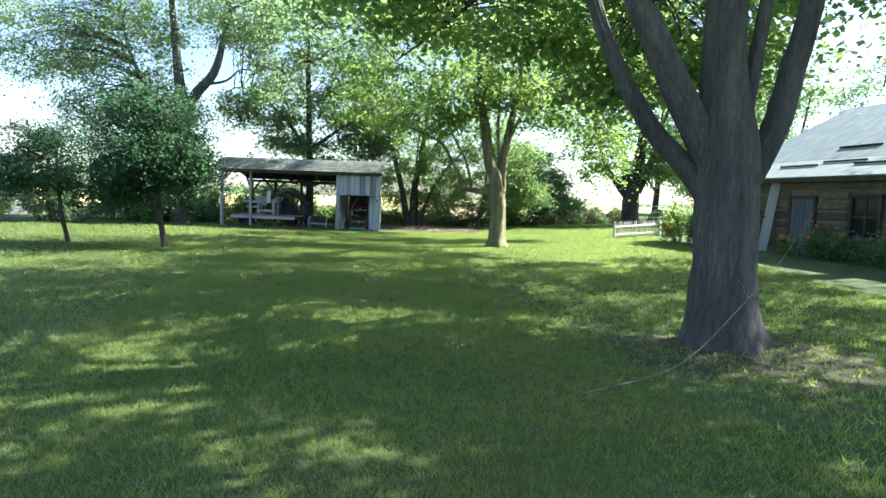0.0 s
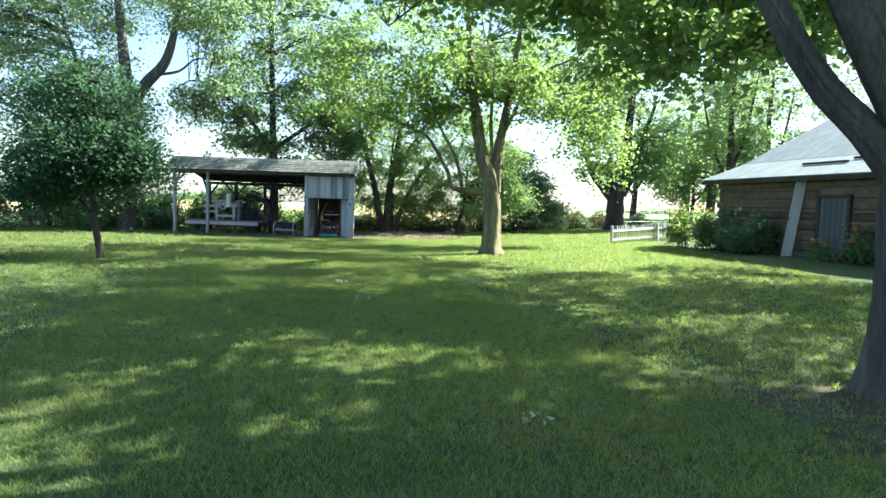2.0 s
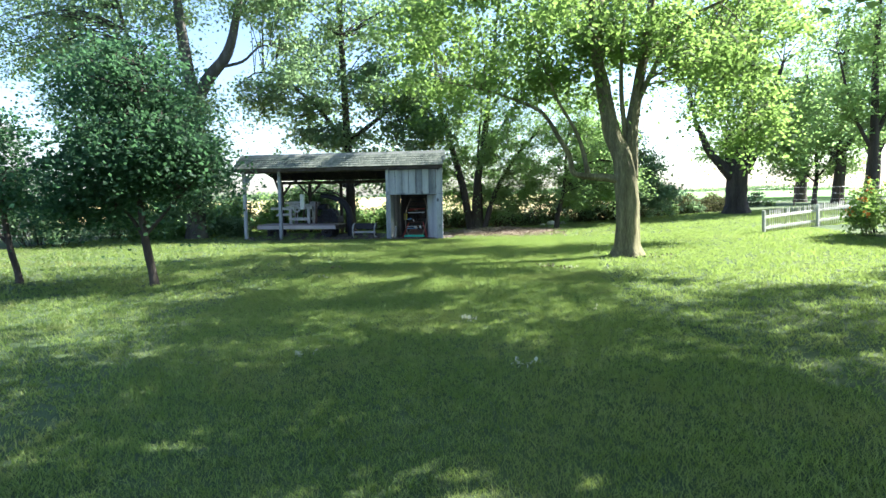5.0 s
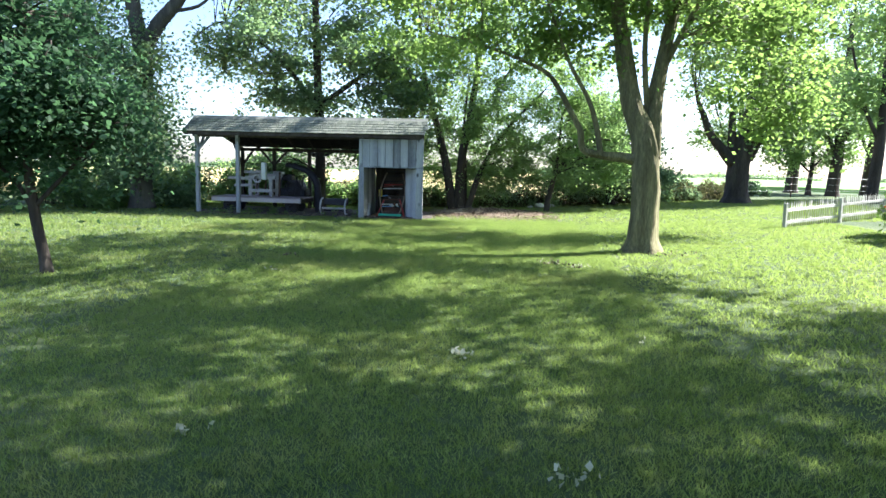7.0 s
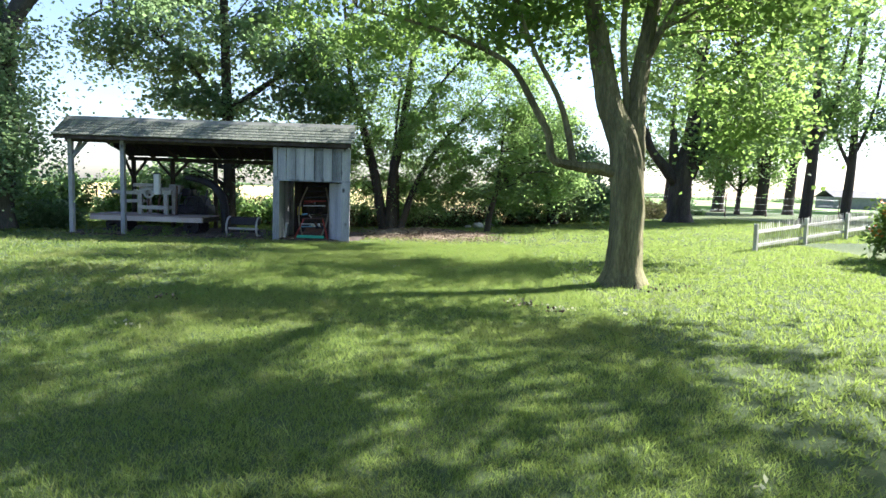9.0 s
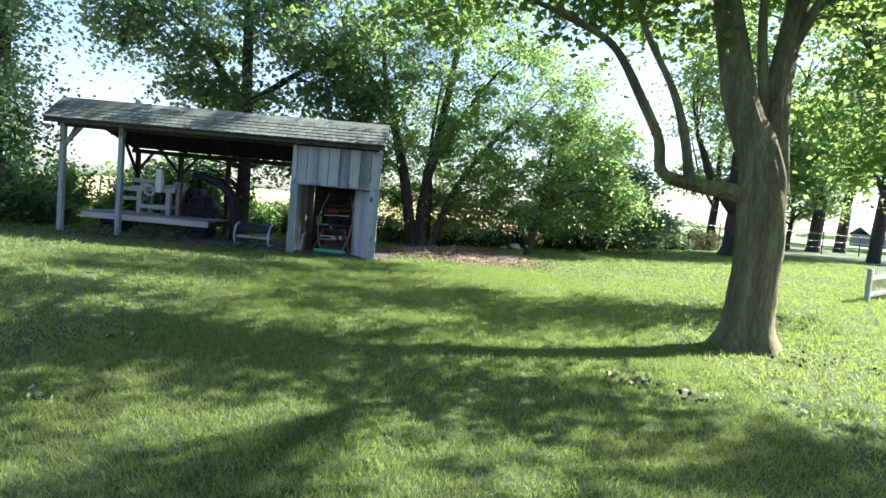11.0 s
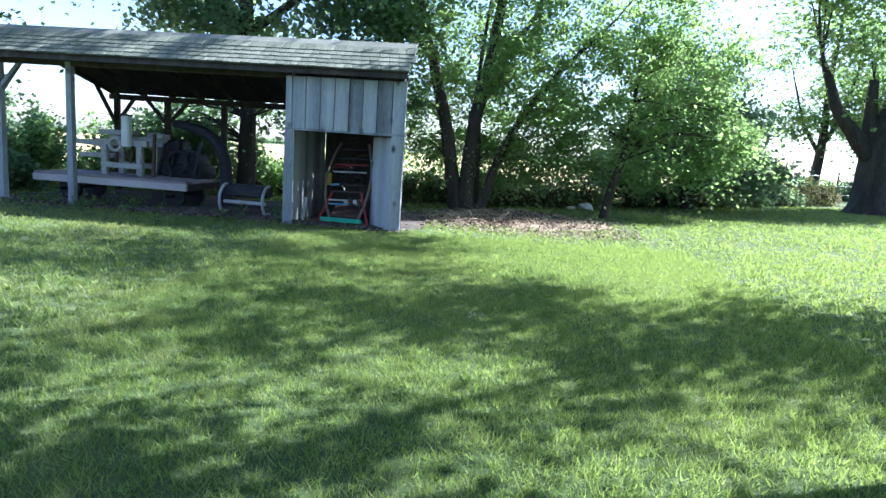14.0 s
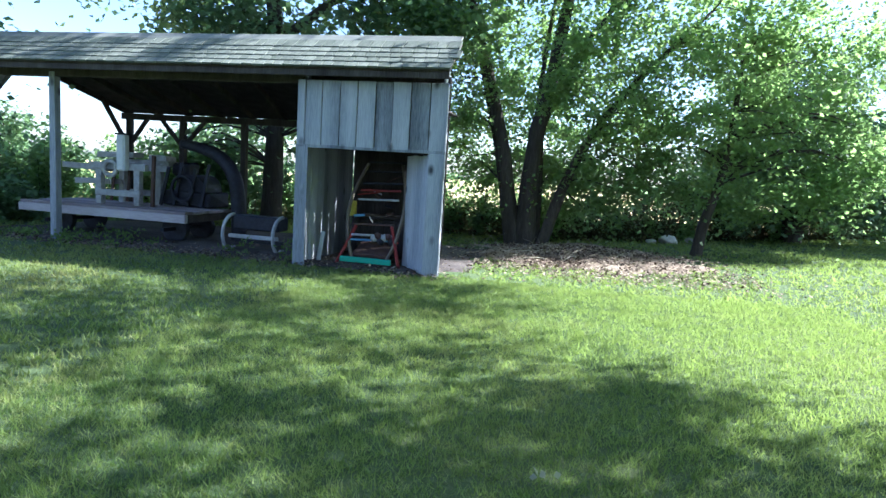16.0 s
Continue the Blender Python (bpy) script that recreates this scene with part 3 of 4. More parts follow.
# Trees out of view, added to throw dappled shade on the lawn.
for i, (x, y, h) in enumerate(((18.5, 12.5, 15), (20.5, 4.5, 15), (14.5, 2.0, 12))):
    # Extra clumps spread the first tree's shadow further over the grass.
    more = [(-6, 0, 10.5, 2.5, 3, 1.2, 2600), (-6, 5.5, 10.5, 2.2, 2.2, 1.0, 2200)] if i == 0 else []
    tree("unseen tall tree added beside the cabin to shade the lawn", (x, y),
         [[(0, 0, -0.1, 0.6), (0, 0, 0.6, 0.4), (0.1, 0, h * 0.3, 0.32), (0, 0, h * 0.6, 0.2), (0.2, 0, h, 0.06)], [(0, 0, h * 0.35, 0.2), (-1.6, 0, h * 0.5, 0.12), (-3, 0.3, h * 0.7, 0.05)], [(0, 0, h * 0.35, 0.2), (1.6, 1, h * 0.5, 0.12), (3, 2, h * 0.7, 0.05)]],
         [(-0.5, 0, h * 0.78, 5.8, 5.8, h * 0.16, 9000), (-2.4, -2, h * 0.55, 2.4, 2.4, 1.4, 1800), (-2.2, 2.5, h * 0.55, 2.4, 2.4, 1.4, 1800)] + more,
         leaf=0.18, mat=M_LEAF, bark=M_BARK, seed=30 + i, spread=0.5, cluster=140, group="trees beside the cabin")

# ---- open shed with a closed booth ----
M_GREYROOF = material("mossy_ridge_board", [(0.1, 0.11, 0.095), (0.165, 0.175, 0.155), (0.24, 0.245, 0.22)], 10, 0.92, 0.4, (0.5, 4, 4))
shed = thing("open_shed", "weathered grey wooden machine shed with an open bay", "shed", pose(0, 0, 0.02))
X0, X1, YF, YR, YB = -12.5, -3.48, 24.87, 25.66, 29.3
EAVE, RIDGE, REAR = 3.06, 3.68, 2.62
SLOPE = math.degrees(math.atan2(RIDGE - EAVE, YR - YF))


def upright(name, x, y, w, d, z0, z1, mat=M_WOOD, parent=None, label=""):
    return part(name, one_bar((w, d, z1 - z0), Matrix.Translation((x, y, (z0 + z1) / 2)), 0.008, 0.004), mat, parent or shed, label)


for x in (-12.28, -10.66):
    upright("post", x, 25.4, 0.13, 0.13, 0.0, EAVE - 0.02)
# Rear posts coloured dark to stand in for shade under the roof.
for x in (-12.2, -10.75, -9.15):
    upright("post", x, YB - 0.25, 0.13, 0.13, 0.0, REAR, M_DARK_SHADED_WOOD)
# Braces at the rear get the same shade colour.
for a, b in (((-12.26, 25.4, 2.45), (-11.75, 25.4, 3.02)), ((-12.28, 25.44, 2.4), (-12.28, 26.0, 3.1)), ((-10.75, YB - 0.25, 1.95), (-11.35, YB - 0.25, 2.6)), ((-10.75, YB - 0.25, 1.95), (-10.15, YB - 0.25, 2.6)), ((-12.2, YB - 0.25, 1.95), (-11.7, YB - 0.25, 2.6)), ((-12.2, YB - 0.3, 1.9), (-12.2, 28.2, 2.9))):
    part("brace", beam(bmesh.new(), a, b, 0.08), M_WOOD if b[1] < 27 else M_DARK_SHADED_WOOD, shed)
part("front_beam", one_bar((X1 - X0 - 0.15, 0.12, 0.16), Matrix.Translation(((X0 + X1) / 2, 25.4, EAVE - 0.02))), M_DARK_SHADED_WOOD, shed)
part("rear_beam", one_bar((X1 - X0 - 1.2, 0.12, 0.14), Matrix.Translation(((X0 + X1) / 2 - 0.5, YB - 0.25, REAR - 0.0))), M_DARK_SHADED_WOOD, shed)
roof = part("roof", beam(bmesh.new(), ((X0 + X1) / 2, YF + 0.02, EAVE + 0.06), ((X0 + X1) / 2, YR, RIDGE - 0.02), X1 - X0, 0.05), M_DARK_SHADED_WOOD, shed, "shingled front slope of the roof")
# The dark colour of this underside and its rafters carries the roof's shade.
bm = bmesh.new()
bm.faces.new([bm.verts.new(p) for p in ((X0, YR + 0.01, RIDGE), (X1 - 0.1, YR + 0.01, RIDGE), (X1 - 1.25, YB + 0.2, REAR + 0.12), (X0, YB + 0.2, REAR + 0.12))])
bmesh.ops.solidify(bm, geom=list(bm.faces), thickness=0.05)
part("rear_slope", bm, M_DARK_SHADED_WOOD, shed, "underside of the long rear slope, dark colour for its shade")
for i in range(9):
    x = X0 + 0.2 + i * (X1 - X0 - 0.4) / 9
    part("rafter", beam(bmesh.new(), (x, YR + 0.02, RIDGE - 0.12), (x - 1.3 * (x - X0) / (X1 - X0), YB, REAR + 0.06), 0.05, 0.12), M_DARK_SHADED_WOOD, shed)
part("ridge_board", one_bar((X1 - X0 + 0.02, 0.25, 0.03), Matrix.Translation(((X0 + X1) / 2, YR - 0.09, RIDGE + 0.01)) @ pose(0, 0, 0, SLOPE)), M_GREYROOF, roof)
part("fascia", one_bar((X1 - X0, 0.03, 0.09), Matrix.Translation(((X0 + X1) / 2, YF + 0.03, EAVE - 0.0))), M_DARK_SHADED_WOOD, roof)

# booth at the end of the shed
for i, (a, b) in enumerate(zip((-5.9, -5.76, -5.49, -5.2, -4.92, -4.63, -4.36, -4.08, -3.79), (-5.76, -5.49, -5.2, -4.92, -4.63, -4.36, -4.08, -3.79, -3.52))):
    upright("board", (a + b) / 2, 25.13 + 0.004 * (i % 3), b - a - 0.012, 0.028, 2.0 + 0.006 * (i % 2), 2.99)
upright("jamb_board", -5.8, 25.13, 0.2, 0.03, 0.0, 1.98)
upright("jamb_board", -3.65, 25.13, 0.25, 0.03, 0.0, 1.97)
upright("corner_post", -5.83, 25.22, 0.12, 0.12, 0.0, 3.0)
upright("corner_post", -3.6, 25.22, 0.12, 0.12, 0.0, 3.0)
part("lintel", one_bar((2.38, 0.035, 0.05), Matrix.Translation((-4.71, 25.135, 1.992))), M_WOOD, shed)
DOOR = Matrix.Translation((-3.79, 25.24, 0)) @ pose(0, 0, 0, 0, 0, -50)
hinged = part("booth_door", one_bar((0.78, 0.025, 1.88), DOOR @ Matrix.Translation((-0.39, 0.025, 0.99))), M_WOOD, shed, "grey plank door swung inwards")
for k in range(4):
    part("plank", one_bar((0.19, 0.022, 1.9 - 0.02 * (k % 2)), DOOR @ Matrix.Translation((-0.1 - 0.195 * k, 0, 1.0))), M_WOOD, hinged)
for k in range(8):
    y = 25.34 + 0.26 * k
    upright("side_board", -5.8, y, 0.025, 0.275, 0.0, 3.05 + min(0.32, (k + 1) * 0.16) - 0.0)
    upright("side_board", -3.57 - 0.24 * (y - 25.2), y, 0.025, 0.275, 0.0, 3.05 + min(0.32, (k + 1) * 0.16))
# Back boards painted dark for the gloom inside the booth.
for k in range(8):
    upright("back_board", -5.68 + 0.225 * k, 27.36, 0.238, 0.025, 0.0, 3.2, M_DARK_SHADED_WOOD)
# Ceiling out of sight, added to keep light out of the booth.
part("unseen_booth_ceiling", one_bar((1.95, 2.0, 0.03), Matrix.Translation((-4.8, 26.28, 2.75))), M_DARK_SHADED_WOOD, shed)
part("leaning_slab", one_bar((0.07, 0.025, 0.62), Matrix.Translation((-5.62, 25.55, 0.33)) @ pose(0, 0, 0, -6, 6)), M_WOOD, shed, "pale split board leaning inside")

# shingles of the front slope
kinds = [mesh_of("shingle", one_bar((w - 0.006, 0.26, 0.03), None, 0.003, 0.0015), M_SHINGLE) for w in (0.13, 0.155, 0.175, 0.2)]
rng = random.Random(5)
for row in range(5):
    x = X0
    while x < X1 - 0.06:
        k = rng.randrange(4)
        w = (0.13, 0.155, 0.175, 0.2)[k]
        s = 0.06 + row * 0.148 + rng.uniform(-0.008, 0.008)
        ob = part("shingle", kinds[k], M_SHINGLE, roof)
        ob.matrix_local = Matrix.Translation((x + w / 2, YF + s * math.cos(radians(SLOPE)), EAVE + 0.115 + s * math.sin(radians(SLOPE)))) @ pose(0, 0, 0, SLOPE - 5, 0, rng.uniform(-0.6, 0.6))
        x += w + 0.004

bm = bmesh.new()
bmesh.ops.create_grid(bm, x_segments=36, y_segments=18, size=1)
for v in list(bm.verts):
    x, y = -7.95 + v.co.x * 4.75, 27.35 + v.co.y * 2.25
    edge = min(1 - abs(v.co.x), 1 - abs(v.co.y)) * 2 + 0.3 * noise.noise((x * 1.5, y * 1.5, 9))
    v.co = Vector((x, y, ground_z(x, y) + max(-0.04, min(0.035, edge * 0.2)) + 0.02 * noise.noise((x * 4, y * 4, 2))))
M_DIRT = material("dry_dirt_floor", [(0.04, 0.033, 0.03), (0.075, 0.062, 0.055), (0.14, 0.12, 0.1)], 16, 0.95, 0.7)
tagged(new("shed_floor", mesh_of("shed_floor", bm, M_DIRT)), "bare trodden dirt floor under the shed roof", "floor", kind="structure")

# ---- wagon deck with an old saw rig ----
M_DECK = material("bleached_plank", [(0.2, 0.16, 0.16), (0.36, 0.31, 0.31), (0.5, 0.46, 0.46)], 14, 0.9, 0.5, (0.5, 5, 5), random_ob=0.3)
M_IRON = material("dull_black_iron", [(0.018, 0.018, 0.022), (0.035, 0.035, 0.045), (0.06, 0.06, 0.075)], 12, 0.6, 0.2, metal=0.4)
M_RUST = material("rusted_iron", [(0.05, 0.03, 0.025), (0.1, 0.06, 0.05), (0.16, 0.1, 0.08)], 14, 0.85, 0.4, metal=0.2)
deck = thing("wagon_deck", "low bleached plank wagon deck standing on dark wheels", "wagon", pose(0, 0, 0.02))
for k in range(6):
    part("plank", one_bar((3.6, 0.235, 0.05), Matrix.Translation((-10.2 + 0.03 * (k % 2), 26.02 + 0.245 * k, 0.7)), 0.006, 0.004), M_DECK, deck)
part("front_sill", one_bar((3.62, 0.09, 0.15), Matrix.Translation((-10.2, 25.92, 0.6))), M_DECK, deck, "weathered front sill with reddish worn paint")
part("end_sill", one_bar((0.09, 1.5, 0.15), Matrix.Translation((-8.45, 26.66, 0.6))), M_DARK_SHADED_WOOD, deck)
for x in (-11.5, -8.95):
    for y in (26.4, 27.2):
        bm = bmesh.new()
        bmesh.ops.create_cone(bm, cap_ends=True, segments=24, radius1=0.27, radius2=0.27, depth=0.12, matrix=Matrix.Translation((x, y, 0.36)) @ pose(0, 0, 0, 90))
        bmesh.ops.bevel(bm, geom=list(bm.edges), offset=0.012, segments=1, affect="EDGES")
        part("wheel", bm, M_IRON, deck)
    part("axle", beam(bmesh.new(), (x, 26.0, 0.36), (x, 27.3, 0.36), 0.07), M_IRON, deck)


def ring(bm, centre, r, thick, axis="Y", arc=(0, 360), steps=20):
    pts = []
    for k in range(steps + 1):
        a = radians(arc[0] + (arc[1] - arc[0]) * k / steps)
        pts.append(Vector(centre) + (Vector((math.cos(a) * r, 0, math.sin(a) * r)) if axis == "Y" else Vector((0, math.cos(a) * r, math.sin(a) * r))))
    tube(bm, pts, [thick] * len(pts), 7)
    return bm


M_WHITEPAINT = material("white_enamel", [(0.6, 0.62, 0.62), (0.74, 0.75, 0.75), (0.82, 0.82, 0.82)], 9, 0.5, 0.1)
rig = thing("saw_rig", "old whitewashed timber saw rig with a round hand wheel", "machine", pose(0.52, -0.05, 0.02))
for x in (-11.15, -10.3):
    for y in (26.45, 27.05):
        part("leg", one_bar((0.13, 0.12, 0.72), Matrix.Translation((x, y, 1.085)), 0.01, 0.004), M_WHITEWASH, rig)
for y in (26.43, 27.05):
    part("top_rail", one_bar((1.25, 0.12, 0.13), Matrix.Translation((-10.72, y, 1.46)), 0.01), M_WHITEWASH, rig)
    part("bottom_rail", one_bar((1.0, 0.1, 0.12), Matrix.Translation((-10.72, y, 0.95)), 0.01), M_WHITEWASH, rig)
part("hand_wheel", ring(bmesh.new(), (-10.8, 26.3, 1.42), 0.14, 0.042), M_WHITEWASH, rig)
part("chute", one_bar((0.19, 0.16, 0.68), Matrix.Translation((-10.52, 26.3, 1.72)), 0.03), M_WHITEPAINT, rig, "upright pale sheet-metal chute")
part("cap", one_bar((0.2, 0.19, 0.03), Matrix.Translation((-10.52, 26.3, 2.07))), M_IRON, rig)
for x0, x1, z, y in ((-11.6, -10.75, 1.68, 27.0), (-10.4, -10.0, 1.66, 27.0), (-12.15, -11.15, 1.42, 26.7), (-11.95, -11.1, 1.14, 26.8), (-11.5, -10.1, 1.56, 27.2)):
    part("plank", one_bar((x1 - x0, 0.3, 0.11), Matrix.Translation(((x0 + x1) / 2, y, z)) @ pose(0, 0, 0, 0, random.uniform(-2, 2)), 0.008, 0.006), M_WHITEWASH, rig)
for x in (-10.95, -10.6, -10.45):
    part("brace", beam(bmesh.new(), (x, 26.5, 0.8), (x + 0.08, 26.5, 1.42), 0.045), M_RUST, rig)
part("upright_bar", beam(bmesh.new(), (-9.95, 26.4, 0.74), (-9.92, 26.4, 1.7), 0.06), M_RUST, rig)

thresher = thing("blower", "dark iron blower with a curved discharge pipe", "machine", pose(0.22, 0, 0.02))
bm = bmesh.new()
bmesh.ops.create_cone(bm, cap_ends=True, segments=28, radius1=0.32, radius2=0.32, depth=0.6, matrix=Matrix.Translation((-9.3, 27.3, 1.06)) @ pose(0, 0, 0, 90))
bar(bm, (1.1, 0.7, 0.3), Matrix.Translation((-9.4, 27.3, 0.9)), 0.03, 0.02)
for k in range(4):
    beam(bm, (-9.9 + 0.3 * k, 26.9, 0.75), (-9.75 + 0.3 * k, 26.95, 1.5 + 0.1 * (k % 2)), 0.06)
part("body", bm, M_IRON, thresher, "dark iron fan housing")
part("hopper", one_bar((0.42, 0.4, 0.26), Matrix.Translation((-9.62, 27.3, 1.46)), 0.05, 0.03), M_IRON, thresher)
bm = bmesh.new()
tube(bm, *smooth_line([(-9.75, 27.35, 1.98), (-9.35, 27.3, 1.93), (-8.8, 27.25, 1.75), (-8.45, 27.2, 1.35), (-8.35, 27.2, 0.75), (-8.35, 27.2, 0.1)], [0.09, 0.11, 0.13, 0.14, 0.14, 0.14], 5), 14)
part("discharge_pipe", bm, M_IRON, thresher, "curved black sheet-iron pipe")
part("pulley", ring(bmesh.new(), (-9.35, 26.82, 1.1), 0.24, 0.03), M_IRON, thresher)

seeder = thing("seed_drill", "small farm implement with white curved side plates", "implement", pose(-7.1, 26.05, 0.08))
for x in (-0.48, 0.48):
    bm = bmesh.new()
    ring(bm, (x, 0.08, 0.36), 0.33, 0.032, "X", (85, 275), 16)
    part("side_plate", bm, M_WHITEWASH, seeder, "white curved side plate")
    part("foot", one_bar((0.05, 0.12, 0.12), Matrix.Translation((x, 0.08, 0.06))), M_WHITEWASH, seeder)
part("cross_bar", one_bar((0.96, 0.05, 0.07), Matrix.Translation((0, -0.05, 0.32)), 0.01), M_WHITEWASH, seeder, "white painted cross bar")
part("hopper", one_bar((0.9, 0.4, 0.26), Matrix.Translation((0, 0.2, 0.56)), 0.03, 0.01), M_IRON, seeder)
part("axle", beam(bmesh.new(), (-0.46, 0.15, 0.22), (0.46, 0.15, 0.22), 0.06), M_IRON, seeder)

# ---- painted conveyor frame in the booth ----
def paint(name, c):
    return material(name, [tuple(0.6 * v for v in c), c, tuple(min(1, 1.2 * v) for v in c)], 18, 0.6, 0.15)


M_RED, M_GREEN, M_YELLOW, M_BLUE, M_WORNRAIL = paint("red_paint", (0.24, 0.035, 0.03)), paint("green_paint", (0.05, 0.33, 0.22)), paint("yellow_paint", (0.6, 0.48, 0.06)), paint("blue_paint", (0.12, 0.25, 0.4)), paint("worn_rail", (0.17, 0.135, 0.1))
lift = thing("hay_rake", "old farm implement with a ladder frame in red, green and yellow", "implement", pose(-4.78, 25.75, 0.06))
for s in (-1, 1):
    bm = bmesh.new()
    tube(bm, *smooth_line([(s * 0.26, -0.2, 0.14), (s * 0.4, -0.1, 0.5), (s * 0.47, 0.05, 0.95), (s * 0.43, 0.25, 1.35), (s * 0.3, 0.45, 1.75)], [0.028] * 5, 5), 8)
    part("side_rail", bm, M_WORNRAIL, lift)
    part("leg", beam(bmesh.new(), (s * 0.56, -0.3, 0.02), (s * 0.3, 0.0, 0.75), 0.045), M_RED, lift, "red painted leg")
    part("pad", one_bar((0.14, 0.05, 0.26), Matrix.Translation((s * 0.5 - 0.02, 0.35, 0.98)), 0.015), M_YELLOW, lift, "yellow painted guard")
part("front_bar", one_bar((0.86, 0.05, 0.09), Matrix.Translation((-0.02, -0.3, 0.2)), 0.01), M_GREEN, lift, "green painted front bar")
for k, (z, y, m) in enumerate(((0.5, -0.1, M_BLUE), (0.58, -0.08, M_WHITEWASH), (0.75, -0.02, M_RUST), (1.15, 0.18, M_WHITEWASH), (1.3, 0.28, M_RED), (1.42, 0.36, M_IRON), (1.62, 0.5, M_IRON), (1.78, 0.66, M_IRON))):
    part("rung", beam(bmesh.new(), (-0.36, y, z), (0.34, y + 0.02, z + 0.02), 0.034), m, lift)
for k in range(6):
    bm = bmesh.new()
    bmesh.ops.create_icosphere(bm, subdivisions=2, radius=0.06, matrix=Matrix.Translation((0.05 + 0.055 * k, -0.12 + 0.01 * k, 0.55 + 0.05 * math.sin(k * 2.2))))
    part("fitting", bm, (M_WHITEWASH, M_RUST, M_IRON)[k % 3], lift)
for k in range(14):
    r = random.Random(k)
    a = Vector((r.uniform(-0.34, 0.3), r.uniform(0.0, 0.5), r.uniform(0.35, 1.75)))
    b = a + Vector((r.uniform(-0.25, 0.25), r.uniform(-0.05, 0.1), r.uniform(-0.12, 0.12)))
    part("linkage", beam(bmesh.new(), a, b, r.uniform(0.02, 0.045)), (M_RUST, M_IRON, M_RED, M_WHITEWASH, M_BLUE)[k % 5], lift)
part("tray", one_bar((0.62, 0.5, 0.06), Matrix.Translation((0, 0.1, 0.34)) @ pose(0, 0, 0, 20), 0.01), M_RUST, lift)
box = thing("tool_chest", "dark wooden chest pushed to the back of the booth", "chest", pose(-4.75, 26.9, 0.05))
part("body", one_bar((1.3, 0.6, 0.8), Matrix.Translation((0, 0, 0.4)), 0.02), M_DARK_SHADED_WOOD, box)
part("lid", one_bar((1.34, 0.64, 0.05), Matrix.Translation((0, 0, 0.83)), 0.01), M_DARK_SHADED_WOOD, box)

# ---- log cabin ----
M_CABINDOOR = material("faded_blue_door", [(0.06, 0.07, 0.085), (0.1, 0.115, 0.135), (0.16, 0.175, 0.195)], 12, 0.85, 0.4, (5, 5, 0.4))
M_PANE = material("dark_pane", [(0.01, 0.012, 0.014), (0.02, 0.022, 0.025)], 4, 0.08, 0)
cabin = thing("log_cabin", "old log cabin with pale chinking and a grey sheet roof", "house", pose(11.3, 20.3, 0.5, 0, 0, 16.2))
LONG, WIDE, WALL = 13.5, 13.0, 2.72
part("chinking_wall", one_bar((0.16, LONG, WALL), Matrix.Translation((0.16, -LONG / 2, WALL / 2 - 0.1)), 0), M_CHINK, cabin, "pale lime chinking between the logs")
part("end_wall", one_bar((WIDE - 0.3, 0.16, WALL), Matrix.Translation((WIDE / 2, -0.12, WALL / 2 - 0.1)), 0), M_CHINK, cabin)
part("end_wall", one_bar((WIDE - 0.3, 0.16, WALL), Matrix.Translation((WIDE / 2, -LONG + 0.12, WALL / 2 - 0.1)), 0), M_CHINK, cabin)
part("rear_wall", one_bar((0.16, LONG, WALL), Matrix.Translation((WIDE - 0.1, -LONG / 2, WALL / 2 - 0.1)), 0), M_CHINK, cabin)
for y in (-0.05, -LONG + 0.05):
    bm = bmesh.new()
    fs = [bm.verts.new(p) for p in ((0.1, y, WALL - 0.1), (WIDE - 0.1, y, WALL - 0.1), (WIDE / 2, y, 5.7))]
    bm.faces.new(fs)
    bmesh.ops.solidify(bm, geom=list(bm.faces), thickness=0.06)
    part("gable", bm, M_DARK_SHADED_WOOD, cabin)
OPEN = ((-5.55, -4.5, 0.0, 2.0), (-7.95, -6.95, 0.85, 2.05))      # door, window: along the wall, then up
rng = random.Random(8)
for row in range(8):
    z0 = -0.02 + row * 0.325
    cuts = [0.18 * (1 if row % 2 else 0.3), -LONG]
    for a, b, lo, hi in OPEN:
        if z0 + 0.26 > lo + 0.02 and z0 < hi:
            cuts[1:1] = [b + 0.09, a - 0.09] if cuts[-2] > a else []
    cuts = sorted(cuts, reverse=True)
    for a, b in zip(cuts[::2], cuts[1::2]):
        bm = one_bar((0.2, a - b, 0.25 + rng.uniform(-0.02, 0.02)), Matrix.Translation((0.1 + rng.uniform(-0.012, 0.012), (a + b) / 2, z0 + 0.15)), 0.035, 0.008)
        part("log", bm, M_LOG, cabin)
    part("end_log", one_bar((WIDE - 0.2, 0.2, 0.24), Matrix.Translation((WIDE / 2 - 0.1, -0.06, z0 + 0.3 if row < 7 else z0 + 0.1)), 0.03, 0.008), M_LOG, cabin)
for a, b, lo, hi in OPEN:
    for y in (a, b):
        part("frame", one_bar((0.24, 0.1, hi - lo + 0.1), Matrix.Translation((0.09, y, (lo + hi) / 2)), 0.008), M_DARK_SHADED_WOOD, cabin)
    part("frame", one_bar((0.24, b - a + 0.1, 0.1), Matrix.Translation((0.088, (a + b) / 2, hi + 0.02)), 0.008), M_DARK_SHADED_WOOD, cabin)
door = part("door", one_bar((0.05, 0.95, 1.98), Matrix.Translation((0.05, -5.025, 1.0))), M_CABINDOOR, cabin, "faded blue-grey plank door")
for k in range(5):
    part("plank", one_bar((0.02, 0.182, 1.95), Matrix.Translation((0.018, -5.405 + 0.19 * k, 1.0)), 0.004), M_CABINDOOR, door)
window = part("window", one_bar((0.03, 0.9, 1.15), Matrix.Translation((0.06, -7.45, 1.45)), 0), M_PANE, cabin, "dark small-paned window")
